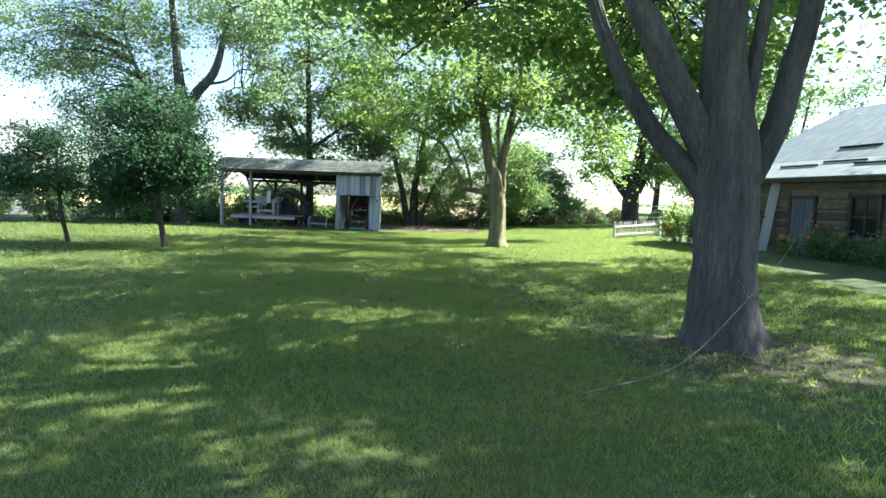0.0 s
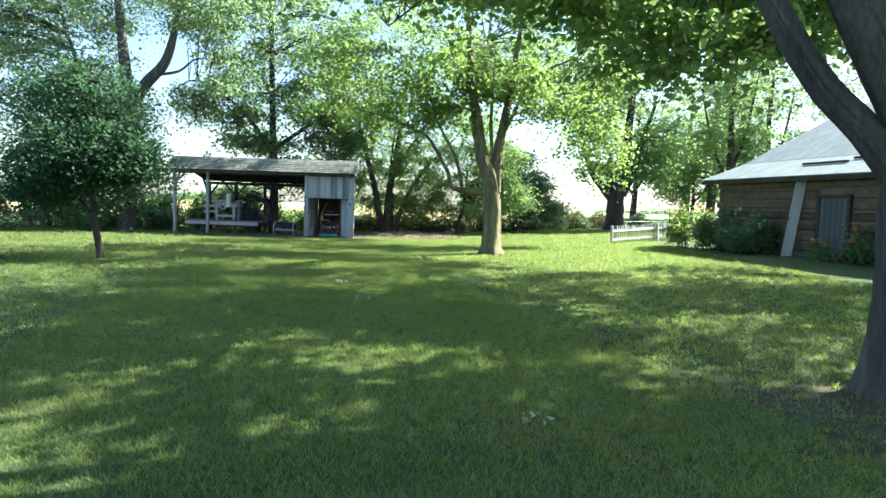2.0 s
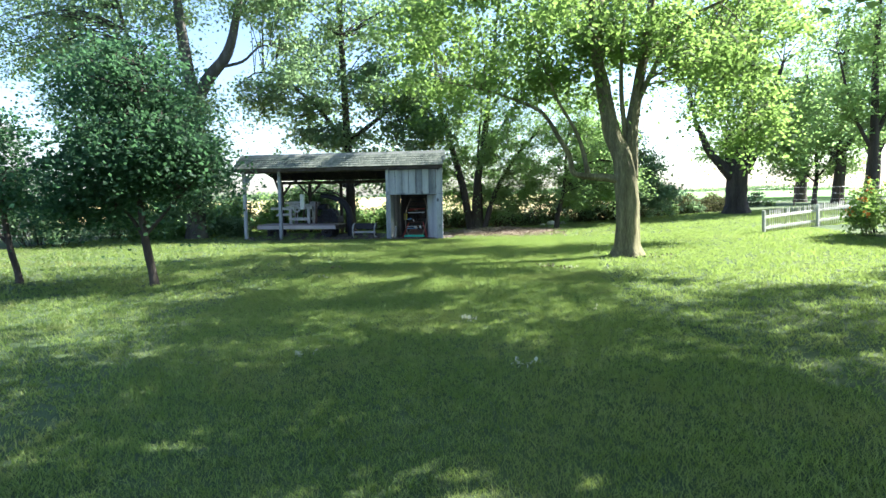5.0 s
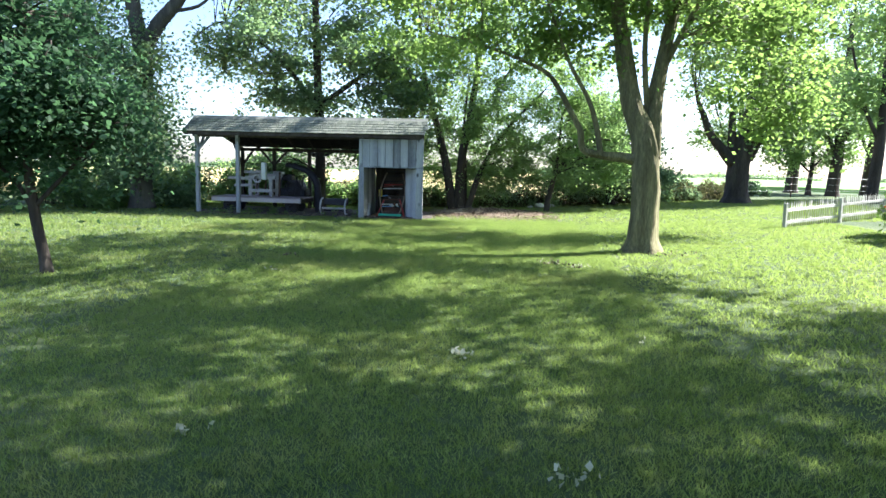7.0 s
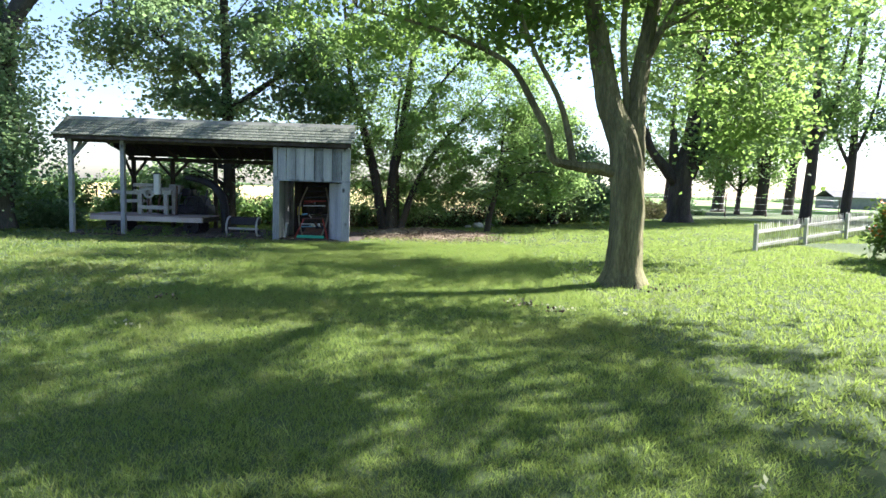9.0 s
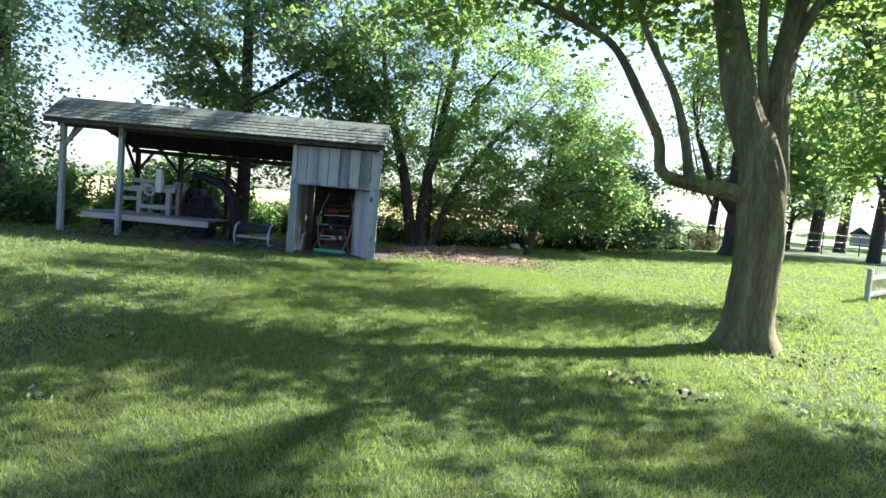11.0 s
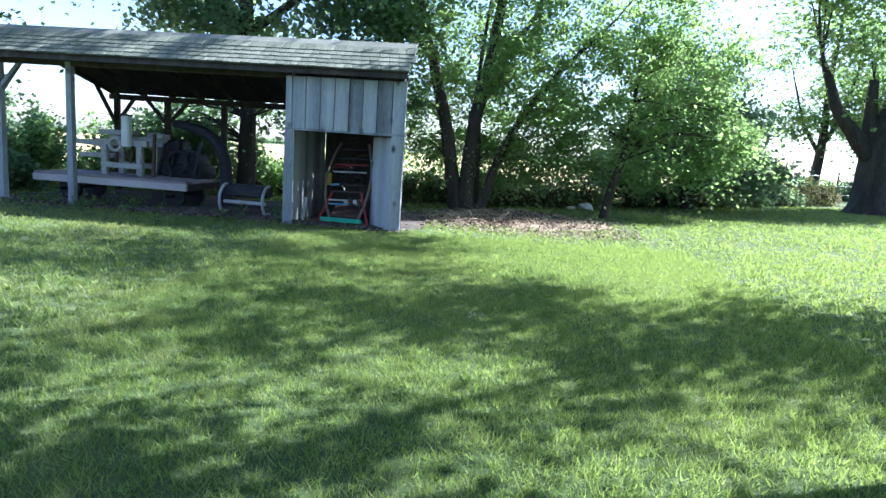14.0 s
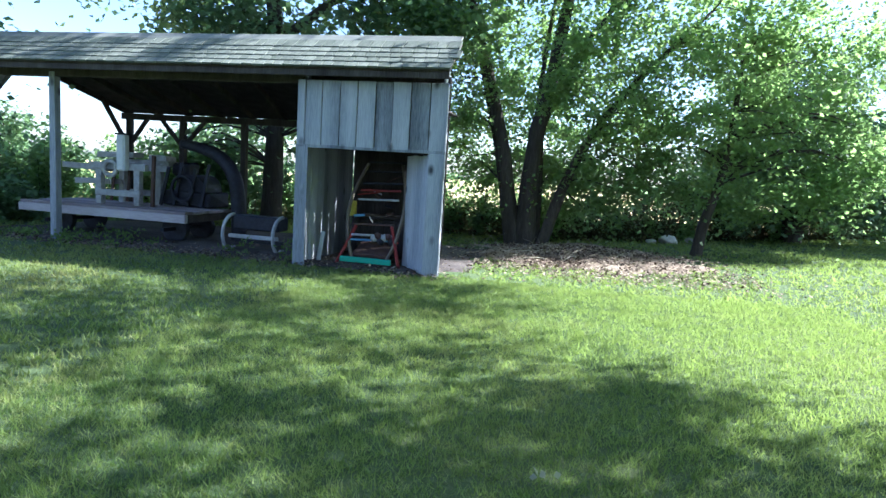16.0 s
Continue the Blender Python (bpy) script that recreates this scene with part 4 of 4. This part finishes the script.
part("window_bar", one_bar((0.04, 0.05, 1.15), Matrix.Translation((0.035, -7.45, 1.45)), 0.004), M_DARK_SHADED_WOOD, window)
part("window_bar", one_bar((0.045, 0.9, 0.05), Matrix.Translation((0.033, -7.45, 1.45)), 0.004), M_DARK_SHADED_WOOD, window)
PROFILE = [(-0.5, 2.63), (1.4, 3.35), (6.5, 6.0)]
for (xa, za), (xb, zb) in zip(PROFILE, PROFILE[1:]):
    for k in range(9):
        y0 = 0.45 - k * (LONG + 0.9) / 9
        y1 = y0 - (LONG + 0.9) / 9
        bm = beam(bmesh.new(), (xa, (y0 + y1) / 2, za), (xb + 0.02, (y0 + y1) / 2, zb), y0 - y1 - 0.012, 0.04, 0.004)
        part("roof_sheet", bm, M_TIN, cabin)
part("rear_roof", beam(bmesh.new(), (6.52, -LONG / 2, 6.0), (WIDE + 0.5, -LONG / 2, 2.63), LONG + 0.9, 0.04), M_TIN, cabin)
part("eave_board", one_bar((0.05, LONG + 0.9, 0.14), Matrix.Translation((-0.45, -LONG / 2, 2.55))), M_DARK_SHADED_WOOD, cabin)
part("plate_log", one_bar((0.22, LONG + 0.3, 0.18), Matrix.Translation((0.12, -LONG / 2, 2.66)), 0.03), M_LOG, cabin)
for k in range(14):
    part("rafter_end", one_bar((0.6, 0.07, 0.09), Matrix.Translation((-0.18, -0.2 - k * 1.0, 2.66)) @ pose(0, 0, 0, 0, -20), 0.005), M_DARK_SHADED_WOOD, cabin)
for y, x in ((-4.0, 0.6), (-5.6, 0.9), (-7.2, 0.55), (-4.8, 2.2), (-6.6, 2.4)):
    z = 2.63 + (x + 0.5) * 0.379 if x < 1.4 else 3.35 + (x - 1.4) * 0.52
    part("roof_batten", one_bar((0.06, 1.7, 0.06), Matrix.Translation((x, y, z + 0.06))), M_IRON, cabin, "dark batten lying on the roof")
lean = thing("leaning_board", "long pale grey board leaning against the cabin eave", "board", pose(11.94, 16.5, 0.5, 0, 0, 16.2))
part("plank", beam(bmesh.new(), (0, 0, 0.02), (0.3, -0.12, 2.6), 0.05, 0.3, 0.008), M_WOOD, lean)

# ---- picket fence ----
M_PICKET = material("flaking_white_picket", [(0.28, 0.29, 0.26), (0.5, 0.5, 0.47), (0.66, 0.66, 0.63)], 14, 0.85, 0.3, (4, 4, 0.6), random_ob=0.25)
fence = thing("picket_fence", "low picket fence in worn greyish white paint", "fence", pose(8.0, 23.2, 0.34, 0, -3.0, 36.9))
for k in range(4):
    part("post", one_bar((0.1, 0.1, 0.95), Matrix.Translation((3.08 * k, -0.07, 0.42)), 0.01), M_PICKET, fence)
for k in range(3):
    for z in (0.28, 0.66):
        part("rail", one_bar((2.98, 0.045, 0.09), Matrix.Translation((3.08 * k + 1.54, -0.022, z)), 0.006), M_PICKET, fence)
bm = bmesh.new()
pts = [(-0.036, 0, 0.06), (0.036, 0, 0.06), (0.036, 0, 0.84), (0, 0, 0.92), (-0.036, 0, 0.84)]
bm.faces.new([bm.verts.new(p) for p in pts])
bmesh.ops.solidify(bm, geom=list(bm.faces), thickness=0.018)
picket = mesh_of("picket", bm, M_PICKET)
for k in range(76):
    x = 0.1 + k * 0.122
    if x % 3.08 > 0.07 and x < 9.2:
        ob = part("picket", picket, M_PICKET, fence)
        ob.matrix_local = Matrix.Translation((x, 0.02, random.uniform(-0.015, 0.015))) @ pose(0, 0, 0, 0, random.uniform(-1.5, 1.5))

# ---- shrubs and weeds ----
def shrub(label, x, y, rx, ry, h, n, leaf=0.09, mat=M_LEAF, seed=1, flowers=None, group="", name="shrub"):
    """Stems from the ground with leaves, and a few flowers."""
    ob = thing(name, label, "shrub", pose(x, y, ground_z(x, y) - 0.02), group)
    rng = np.random.default_rng(seed)
    bm = bmesh.new()
    k = max(8, n // 160)
    tips = np.stack([rng.uniform(-1, 1, k) * rx, rng.uniform(-1, 1, k) * ry, rng.uniform(0.35, 1, k) * h], 1)
    tips[:, 2] *= np.sqrt(np.maximum(0.15, 1 - 0.8 * ((tips[:, 0] / rx) ** 2 + (tips[:, 1] / ry) ** 2) * 0.6))
    for p in tips:
        foot = Vector((p[0] * 0.5, p[1] * 0.5, 0))
        tube(bm, [foot, (foot + Vector(p)) / 2 + Vector((0, 0, 0.1)), Vector(p)], [0.016, 0.01, 0.004], 5)
    part("woody_base", bm, M_BARK_DARK, ob)
    own = rng.integers(0, k, n)
    u = rng.uniform(0.25, 1.05, (n, 1)) ** 0.7
    q = tips[own] * np.concatenate([0.5 + 0.5 * u, 0.5 + 0.5 * u, u], 1) + rng.normal(size=(n, 3)) * 0.14
    q = q[q[:, 2] > 0.03]
    part("leaves", leaf_mesh("leaves", q, leaf, mat, rng, flat=0.4), mat, ob)
    if flowers:
        c = tips[rng.choice(k, min(k, flowers[1]), replace=False)] + (0, 0, 0.08)
        c = np.repeat(c, 9, 0) + rng.normal(size=(9 * min(k, flowers[1]), 3)) * 0.045
        part("flowers", leaf_mesh("flowers", c, 0.085, flowers[0], rng, droop=0), flowers[0], ob, flowers[2])["kind"] = "stuff"
    return ob


M_ORANGE, M_CREAM = paint("orange_petal", (0.75, 0.22, 0.03)), paint("cream_petal", (0.7, 0.68, 0.5))
M_WEED = leaf_material("dry_weed", (0.03, 0.032, 0.018), (0.1, 0.09, 0.05), (0.1, 0.11, 0.04))
shrub("leafy green bush with orange lilies at the cabin corner", 10.5, 20.6, 0.9, 1.0, 1.7, 3600, 0.1, M_LEAF_BRIGHT, 31, (M_ORANGE, 26, "orange lily flowers"))
shrub("dense dark green bush against the log wall", 11.0, 19.0, 0.8, 1.1, 1.5, 3600, 0.09, M_LEAF_BLUE, 32, (M_CREAM, 6, "pale flower heads"))
shrub("dense dark green bush against the log wall", 11.35, 17.5, 0.75, 0.9, 1.35, 3000, 0.09, M_LEAF_BLUE, 33, (M_CREAM, 5, "pale flower heads"))
shrub("dark flowering bush below the cabin window", 12.6, 13.8, 0.8, 1.4, 1.1, 3600, 0.09, M_LEAF_BLUE, 34, (M_ORANGE, 16, "orange flowers"))
shrub("dark green bush growing along the cabin wall", 13.3, 11.2, 0.8, 1.4, 1.0, 3000, 0.09, M_LEAF_BLUE, 35)
for i, (x, y, rx, ry, h, n) in enumerate(((-15.2, 29.5, 1.6, 1.2, 2.3, 5200), (-17.6, 28.2, 1.6, 1.3, 2.6, 5200), (-13.0, 31.0, 1.7, 1.0, 2.5, 6500), (-10.7, 31.4, 1.7, 0.9, 2.4, 6500), (-8.2, 32.2, 1.5, 0.9, 1.7, 4000), (-14.3, 27.4, 1.2, 0.8, 1.0, 3200), (-16.8, 25.8, 1.5, 0.9, 1.3, 3600), (-20, 27, 1.8, 1.5, 2.8, 5000), (-6.2, 32.4, 1.6, 0.9, 1.9, 4500), (-17.5, 31.0, 2.2, 1.3, 3.2, 6500), (-20.5, 31, 2.4, 1.5, 3.6, 6500), (-19.5, 22.5, 1.8, 1.4, 2.6, 5500), (-22.0, 20.5, 1.8, 1.4, 2.8, 5500))):
    shrub("overgrown green bush behind the shed", x, y, rx, ry, h, n, 0.12, (M_LEAF, M_LEAF_BLUE)[i % 2], 40 + i, group="bushes behind the shed")
for i, (x, rx, h, n) in enumerate(((-4.6, 1.0, 1.5, 1900), (-2.6, 1.1, 1.2, 1500), (-0.8, 0.9, 1.6, 1500), (0.9, 1.0, 1.1, 1500), (2.6, 1.1, 1.8, 2200), (4.2, 0.9, 1.3, 1700), (6.0, 1.1, 1.9, 2400), (7.8, 1.0, 1.2, 1900), (9.4, 1.0, 1.0, 1700))):
    shrub("straggling undergrowth tangled in the wire fence", x, 33.0 + max(0, x + 2.5) * 0.62, rx, 0.6, h, n, 0.1, (M_LEAF_BLUE, M_LEAF)[i % 2], 70 + i, group="undergrowth along the wire fence")
shrub("small clipped evergreen bush in the far yard", 15.6, 47.0, 0.8, 0.8, 1.1, 1600, 0.14, M_LEAF_BLUE, 52)


def line_y(x):
    """The overgrown wire fence behind the yard."""
    return 33.2 + max(0, x + 2.5) * 0.62


rng = np.random.default_rng(60)
n = 34000
wx = rng.uniform(-16, 12.5, n)
wy = np.array([line_y(x) for x in wx]) + rng.normal(size=n) * 0.4
top = 0.5 + 0.35 * np.sin(wx * 1.3) * np.sin(wx * 0.47 + 1) + 0.2 * np.sin(wx * 4.1)
wz = np.array([ground_z(x, y) for x, y in zip(wx, wy)]) + rng.uniform(0, 1, n) ** 1.2 * (0.5 + np.maximum(top, 0.1))
me = leaf_mesh("weeds", np.stack([wx, wy, wz], 1), 0.15, M_WEED, rng, droop=-0.4, slim=0.2)
tagged(new("fence_row_weeds", me), "tangle of dark dry weeds along the wire fence", "weeds", kind="stuff")

rng = np.random.default_rng(63)
c = np.stack([rng.uniform(-12.6, -6.0, 26), rng.uniform(25.0, 25.75, 26)], 1)
q = np.repeat(c, 45, 0) + rng.normal(size=(26 * 45, 2)) * 0.07
z = np.array([ground_z(x, y) for x, y in q]) + rng.uniform(0, 1, len(q)) * np.repeat(rng.uniform(0.1, 0.36, 26), 45)
me = leaf_mesh("weeds", np.column_stack([q, z]), 0.07, M_LEAF_BRIGHT, rng, droop=-0.6, slim=0.2)
tagged(new("shed_weeds", me), "tall weeds growing along the front of the shed", "weeds", kind="stuff")

M_WIRE = material("galvanised_wire", [(0.3, 0.3, 0.3), (0.45, 0.45, 0.45)], 20, 0.5, 0.1, metal=0.6)
wire = thing("wire_fence", "old wire fence on thin iron posts", "fence")
posts = [(-16 + 4.1 * k, line_y(-16 + 4.1 * k)) for k in range(8)] + [(17.5, 45.6), (21.5, 48.2), (25.5, 50.8), (30, 53.6)]
for x, y in posts:
    part("post", one_bar((0.06, 0.06, 1.5), Matrix.Translation((x, y, ground_z(x, y) + 0.7)), 0.008), M_RUST, wire)
for h in (0.45, 0.85, 1.3):
    bm = bmesh.new()
    tube(bm, [(x, y - 0.04, ground_z(x, y) + h) for x, y in posts], [0.006 if h < 1 else 0.009] * len(posts), 5)
    part("strand", bm, M_WIRE, wire)

# ---- litter heap, stones, sticks ----
bm = bmesh.new()
bmesh.ops.create_grid(bm, x_segments=40, y_segments=40, size=1)
for v in list(bm.verts):
    r = v.co.length
    x, y = -1.4 + v.co.x * 2.9, 29.4 + v.co.y * 2.4
    edge = max(0.0, 1 - r + 0.3 * noise.noise((x, y, 0)))
    v.co = Vector((x, y, ground_z(x, y) - 0.06 + min(1, edge * 3) * 0.08 + 0.16 * edge + 0.06 * noise.noise((x * 3, y * 3, 1)) * min(1, edge * 3)))
tagged(new("litter_heap", mesh_of("litter_heap", bm, M_MULCH)), "low heap of brown wood chips and dead leaves", "wood chips", kind="stuff")
rng = np.random.default_rng(61)
q = np.concatenate([rng.normal(size=(5200, 2)) * (1.35, 1.0) + (-1.4, 28.7), np.stack([rng.uniform(-12.4, -3.4, 1500), 25.35 + 0.3 * rng.normal(size=1500)], 1), np.stack([rng.uniform(-3.3, 1.5, 1500), 27.0 + 0.6 * rng.normal(size=1500)], 1)])
z = np.array([ground_z(x, y) + 0.05 + 0.17 * max(0, 1 - math.hypot((x + 1.4) / 2.9, (y - 29.4) / 2.4)) for x, y in q])
tagged(new("dead_leaves", leaf_mesh("dead_leaves", np.column_stack([q, z]), 0.065, M_MULCH, rng, droop=0, slim=0.3, flat=1.2)), "scattered dead leaves and bark chips", "dead leaves", kind="stuff")


def stone(x, y, s, seed):
    bm = bmesh.new()
    bmesh.ops.create_icosphere(bm, subdivisions=3, radius=s)
    for v in bm.verts:
        v.co *= 1 + 0.35 * noise.noise(v.co / s * 1.3 + Vector((seed, 0, 0)))
        v.co.z *= 0.6
    for f in bm.faces:
        f.smooth = True
    ob = new("stone", mesh_of("stone", bm, M_STONE))
    ob.location = (x, y, ground_z(x, y) + s * 0.3)
    tagged(ob, "pale field stone lying at the yard edge", "stone", "field stones")


for i, (x, y, s) in enumerate(((1.0, 34.4, 0.26), (1.6, 34.9, 0.18), (0.5, 34.2, 0.14), (5.2, 38.0, 0.2))):
    stone(x, y, s, i * 7)


def stick(label, pts, r, name="fallen_branch", mat=M_BARK_PALE, twigs=4, seed=1):
    rng = random.Random(seed)
    bm = bmesh.new()
    p, rad = smooth_line(pts, [r * (1 - 0.75 * k / (len(pts) - 1)) for k in range(len(pts))], 5)
    tube(bm, p, rad, 6)
    for k in range(twigs):
        a = p[rng.randrange(2, len(p) - 1)]
        b = a + Vector((rng.uniform(-0.4, 0.4), rng.uniform(-0.4, 0.4), rng.uniform(0.02, 0.25)))
        tube(bm, [a, (a + b) / 2 + Vector((0, 0, 0.04)), b], [r * 0.45, r * 0.3, r * 0.12], 5)
    tagged(new(name, mesh_of(name, bm, mat)), label, "branch")


def on(x, y, dz=0.02):
    return (x, y, ground_z(x, y) + dz)


stick("long bare pale branch caught upright beside the big tree", [on(3.9, -0.2), on(4.7, 0.5), on(5.26, 1.2, 0.05), on(5.7, 1.45, 0.4), on(6.3, 1.6, 1.1), on(6.75, 1.75, 1.8)], 0.009, seed=3, twigs=4)
for i in range(16):
    a = random.uniform(0, 6.28)
    x, y = -1.4 + math.cos(a) * random.uniform(0.5, 2.6), 28.8 + math.sin(a) * random.uniform(0.3, 1.8)
    b = random.uniform(0, 6.28)
    stick("dead stick lying on the wood chip heap", [on(x, y, 0.13), on(x + 0.4 * math.cos(b), y + 0.4 * math.sin(b), 0.17), on(x + 0.85 * math.cos(b), y + 0.85 * math.sin(b), 0.14)], 0.014, seed=10 + i, twigs=2)

M_PALELEAF = leaf_material("withered_leaf", (0.35, 0.36, 0.28), (0.62, 0.63, 0.52), (0.4, 0.42, 0.25))
rng = np.random.default_rng(70)
q = [rng.normal(size=(n, 3)) * (s, s * 0.7, 0.012) + (x, y, ground_z(x, y) + 0.055) for x, y, s, n in ((-0.56, 9.15, 0.08, 24), (0.32, 6.86, 0.08, 16), (1.27, 9.73, 0.02, 3), (1.16, 14.9, 0.12, 14), (1.9, 14.57, 0.03, 5), (0.57, 15.3, 0.12, 10), (-1.6, 19.3, 0.03, 4), (2.6, 1.4, 0.08, 8), (-2.2, 7.2, 0.1, 8), (-4.2, 13.4, 0.1, 8))]
tagged(new("withered_leaves", leaf_mesh("withered_leaves", np.concatenate(q), 0.055, M_PALELEAF, rng, droop=0)), "pale withered leaves lying about in the grass", "leaves", kind="stuff")

q = [rng.normal(size=(n, 3)) * (s, s * 0.6, 0.015) + (x, y, ground_z(x, y) + 0.05) for x, y, s, n in ((0.6, 15.2, 0.13, 40), (-4.6, 15.2, 0.1, 22), (1.0, 14.7, 0.08, 14), (3.2, 16.6, 0.3, 40))]
tagged(new("brown_leaves", leaf_mesh("brown_leaves", np.concatenate(q), 0.06, M_MULCH, rng, droop=0, slim=0.3)), "small patches of dry brown leaves on the lawn", "leaves", kind="stuff")

# worn earth with litter round the big tree
bm = bmesh.new()
bmesh.ops.create_grid(bm, x_segments=30, y_segments=30, size=1)
for v in list(bm.verts):
    x, y = 5.95 + v.co.x * 2.3, 1.6 + v.co.y * 2.1
    edge = 0.85 - v.co.length + 0.6 * noise.noise((x * 1.6, y * 1.6, 5))
    v.co = Vector((x, y, ground_z(x, y) + max(-0.03, min(0.006, edge * 0.06 - 0.014))))
tagged(new("bare_earth", mesh_of("bare_earth", bm, material("dark_earth", [(0.025, 0.028, 0.015), (0.06, 0.058, 0.034), (0.13, 0.118, 0.075)], 22, 0.95, 0.8))), "bare brown earth and litter round the big tree", "earth", kind="stuff")

# ---- far house and distant tree line ----
M_PALEWALL = material("pale_siding", [(0.1, 0.105, 0.1), (0.15, 0.155, 0.15), (0.2, 0.205, 0.2)], 4, 0.8, 0.1)
M_SLATE = material("grey_shingle_roof", [(0.1, 0.105, 0.11), (0.15, 0.155, 0.16), (0.2, 0.205, 0.21)], 9, 0.9, 0.3)
farm = thing("farmhouse", "distant pale farmhouse with a grey gabled roof", "house", pose(-30.6, 26.3, -0.4, 0, 0, -30))
part("wall", one_bar((7, 8, 4.2), Matrix.Translation((0, 0, 2.1)), 0), M_PALEWALL, farm)
for s in (-1, 1):
    part("roof", beam(bmesh.new(), (s * 4.0, 0, 3.9), (0, 0, 6.6), 9, 0.12), M_SLATE, farm)
for s in (-1, 1):
    bm = bmesh.new()
    ends = [[bm.verts.new((x, s * y, z)) for x, z in ((-3.45, 4.2), (3.45, 4.2), (0, 6.5))] for y in (3.98, 3.7)]
    bm.faces.new(ends[0])
    bm.faces.new(ends[1][::-1])
    for i in range(3):
        bm.faces.new((ends[0][i], ends[1][i], ends[1][(i + 1) % 3], ends[0][(i + 1) % 3]))
    bmesh.ops.recalc_face_normals(bm, faces=bm.faces)
    part("gable", bm, M_PALEWALL, farm)
part("window", one_bar((0.06, 1, 1.3), Matrix.Translation((3.51, -1.5, 2.2)), 0), M_PANE, farm)
rng = np.random.default_rng(80)
q = []
for x in np.arange(-420, 700, 5.0):
    h = 5 + 3 * math.sin(x * 0.031) + 3 * noise.noise((x * 0.05, 0, 0))
    if noise.noise((x * 0.012, 4, 0)) > -0.1:
        q.append(rng.normal(size=(90, 3)) * (3.2, 4, h * 0.22) + (x, 760, max(1.0, h * 0.4)))
tagged(new("distant_trees", leaf_mesh("distant_trees", np.concatenate(q), 2.2, M_LEAF_BLUE, rng)), "hazy line of trees along the horizon", "trees", kind="stuff")
for i in range(3):
    ob = thing("farm_shed", "distant low grey farm building by the field", "house", pose(95 + 16 * i, 150, 0.4, 0, 0, 20 * i))
    part("wall", one_bar((12, 7, 3), Matrix.Translation((0, 0, 1.5)), 0), M_PALEWALL, ob)
    for s in (-1, 1):
        part("roof", beam(bmesh.new(), (0, s * 3.9, 2.9), (0, 0, 4.6), 12.6, 0.12), M_SLATE, ob)

# ---- grass ----
def strip(y):
    """The middle of the walked strip of lawn."""
    return np.maximum(-1.6, 1.6 - 0.32 * y)


def blades(name, label, x0, x1, y0, y1, per_m2, high, wide, seed, along=0):
    rng = np.random.default_rng(seed)
    n = int((x1 - x0) * (y1 - y0) * per_m2)
    c = np.stack([rng.uniform(x0, x1, n // 5), rng.uniform(y0, y1, n // 5)], 1)
    if along > 0:
        c[:, 0] += strip(c[:, 1])
    if along < 0:
        c = c[np.abs(c[:, 0] - strip(c[:, 1])) > 3.4]
    c = c[~((c[:, 0] > -12.6) & (c[:, 0] < -3.3) & (c[:, 1] > 25.25 + 0.2 * np.sin(c[:, 0] * 5)) & (c[:, 1] < 29.5))]
    c = c[np.hypot((c[:, 0] + 1.4) / 2.5, (c[:, 1] - 29.4) / 2.0) > 1]
    c = c[np.hypot((c[:, 0] - 5.95) / 2.2, (c[:, 1] - 1.5) / 2.1) > rng.uniform(-0.7, 1.1, len(c))]
    p = np.repeat(c, 5, 0) + rng.normal(size=(5 * len(c), 2)) * 0.03
    n = len(p)
    patch = 0.95 + 0.15 * np.sin(p[:, 0] * 1.7 + np.sin(p[:, 1] * 1.1) * 2) * np.sin(p[:, 1] * 1.5 + np.sin(p[:, 0] * 0.8) * 2)
    tuft = rng.uniform(0.6, 1.3, len(c)).repeat(5) ** 1.3
    h = high * rng.uniform(0.6, 1.2, n) * patch * tuft
    z = 0.1 + 0.022 * (p[:, 0] + np.sqrt(p[:, 0] ** 2 + 16)) - 0.035
    z += np.array([ground_z(a, b) for a, b in p[::5]]).repeat(5)[:n] - (0.1 + 0.022 * (p[::5, 0] + np.sqrt(p[::5, 0] ** 2 + 16))).repeat(5)[:n] + 0.03
    a = rng.uniform(0, 2 * np.pi, n)
    side = np.stack([np.cos(a), np.sin(a), 0 * a], 1) * (wide * rng.uniform(0.6, 1.4, (n, 1)))
    foot = np.stack([p[:, 0], p[:, 1], z], 1)
    tip = foot + np.stack([rng.normal(size=n) * 0.6 * h, rng.normal(size=n) * 0.6 * h, h], 1)
    v = np.stack([foot - side, foot + side, tip], 1)
    me = bpy.data.meshes.new(name)
    me.vertices.add(3 * n)
    me.vertices.foreach_set("co", v.ravel())
    me.loops.add(3 * n)
    me.loops.foreach_set("vertex_index", np.arange(3 * n))
    me.polygons.add(n)
    me.polygons.foreach_set("loop_start", np.arange(0, 3 * n, 3))
    me.update()
    me.materials.append(M_GRASS)
    tagged(new(name, me), label, "grass", kind="stuff")


blades("grass", "short green lawn grass in uneven tufts", -3.4, 3.4, -4, 25.3, 4000, 0.056, 0.0038, 90, 1)
blades("side_grass", "short green lawn grass beside the walked strip", -10, 10, -5, 25.3, 850, 0.062, 0.0085, 92, -1)
blades("rough_grass", "short green grass of the outer lawn", -20, 16, 25.3, 40, 420, 0.065, 0.011, 91)
blades("far_lawn_grass", "short green grass of the outer lawn", -20, -10, 6, 25.3, 280, 0.08, 0.013, 94)
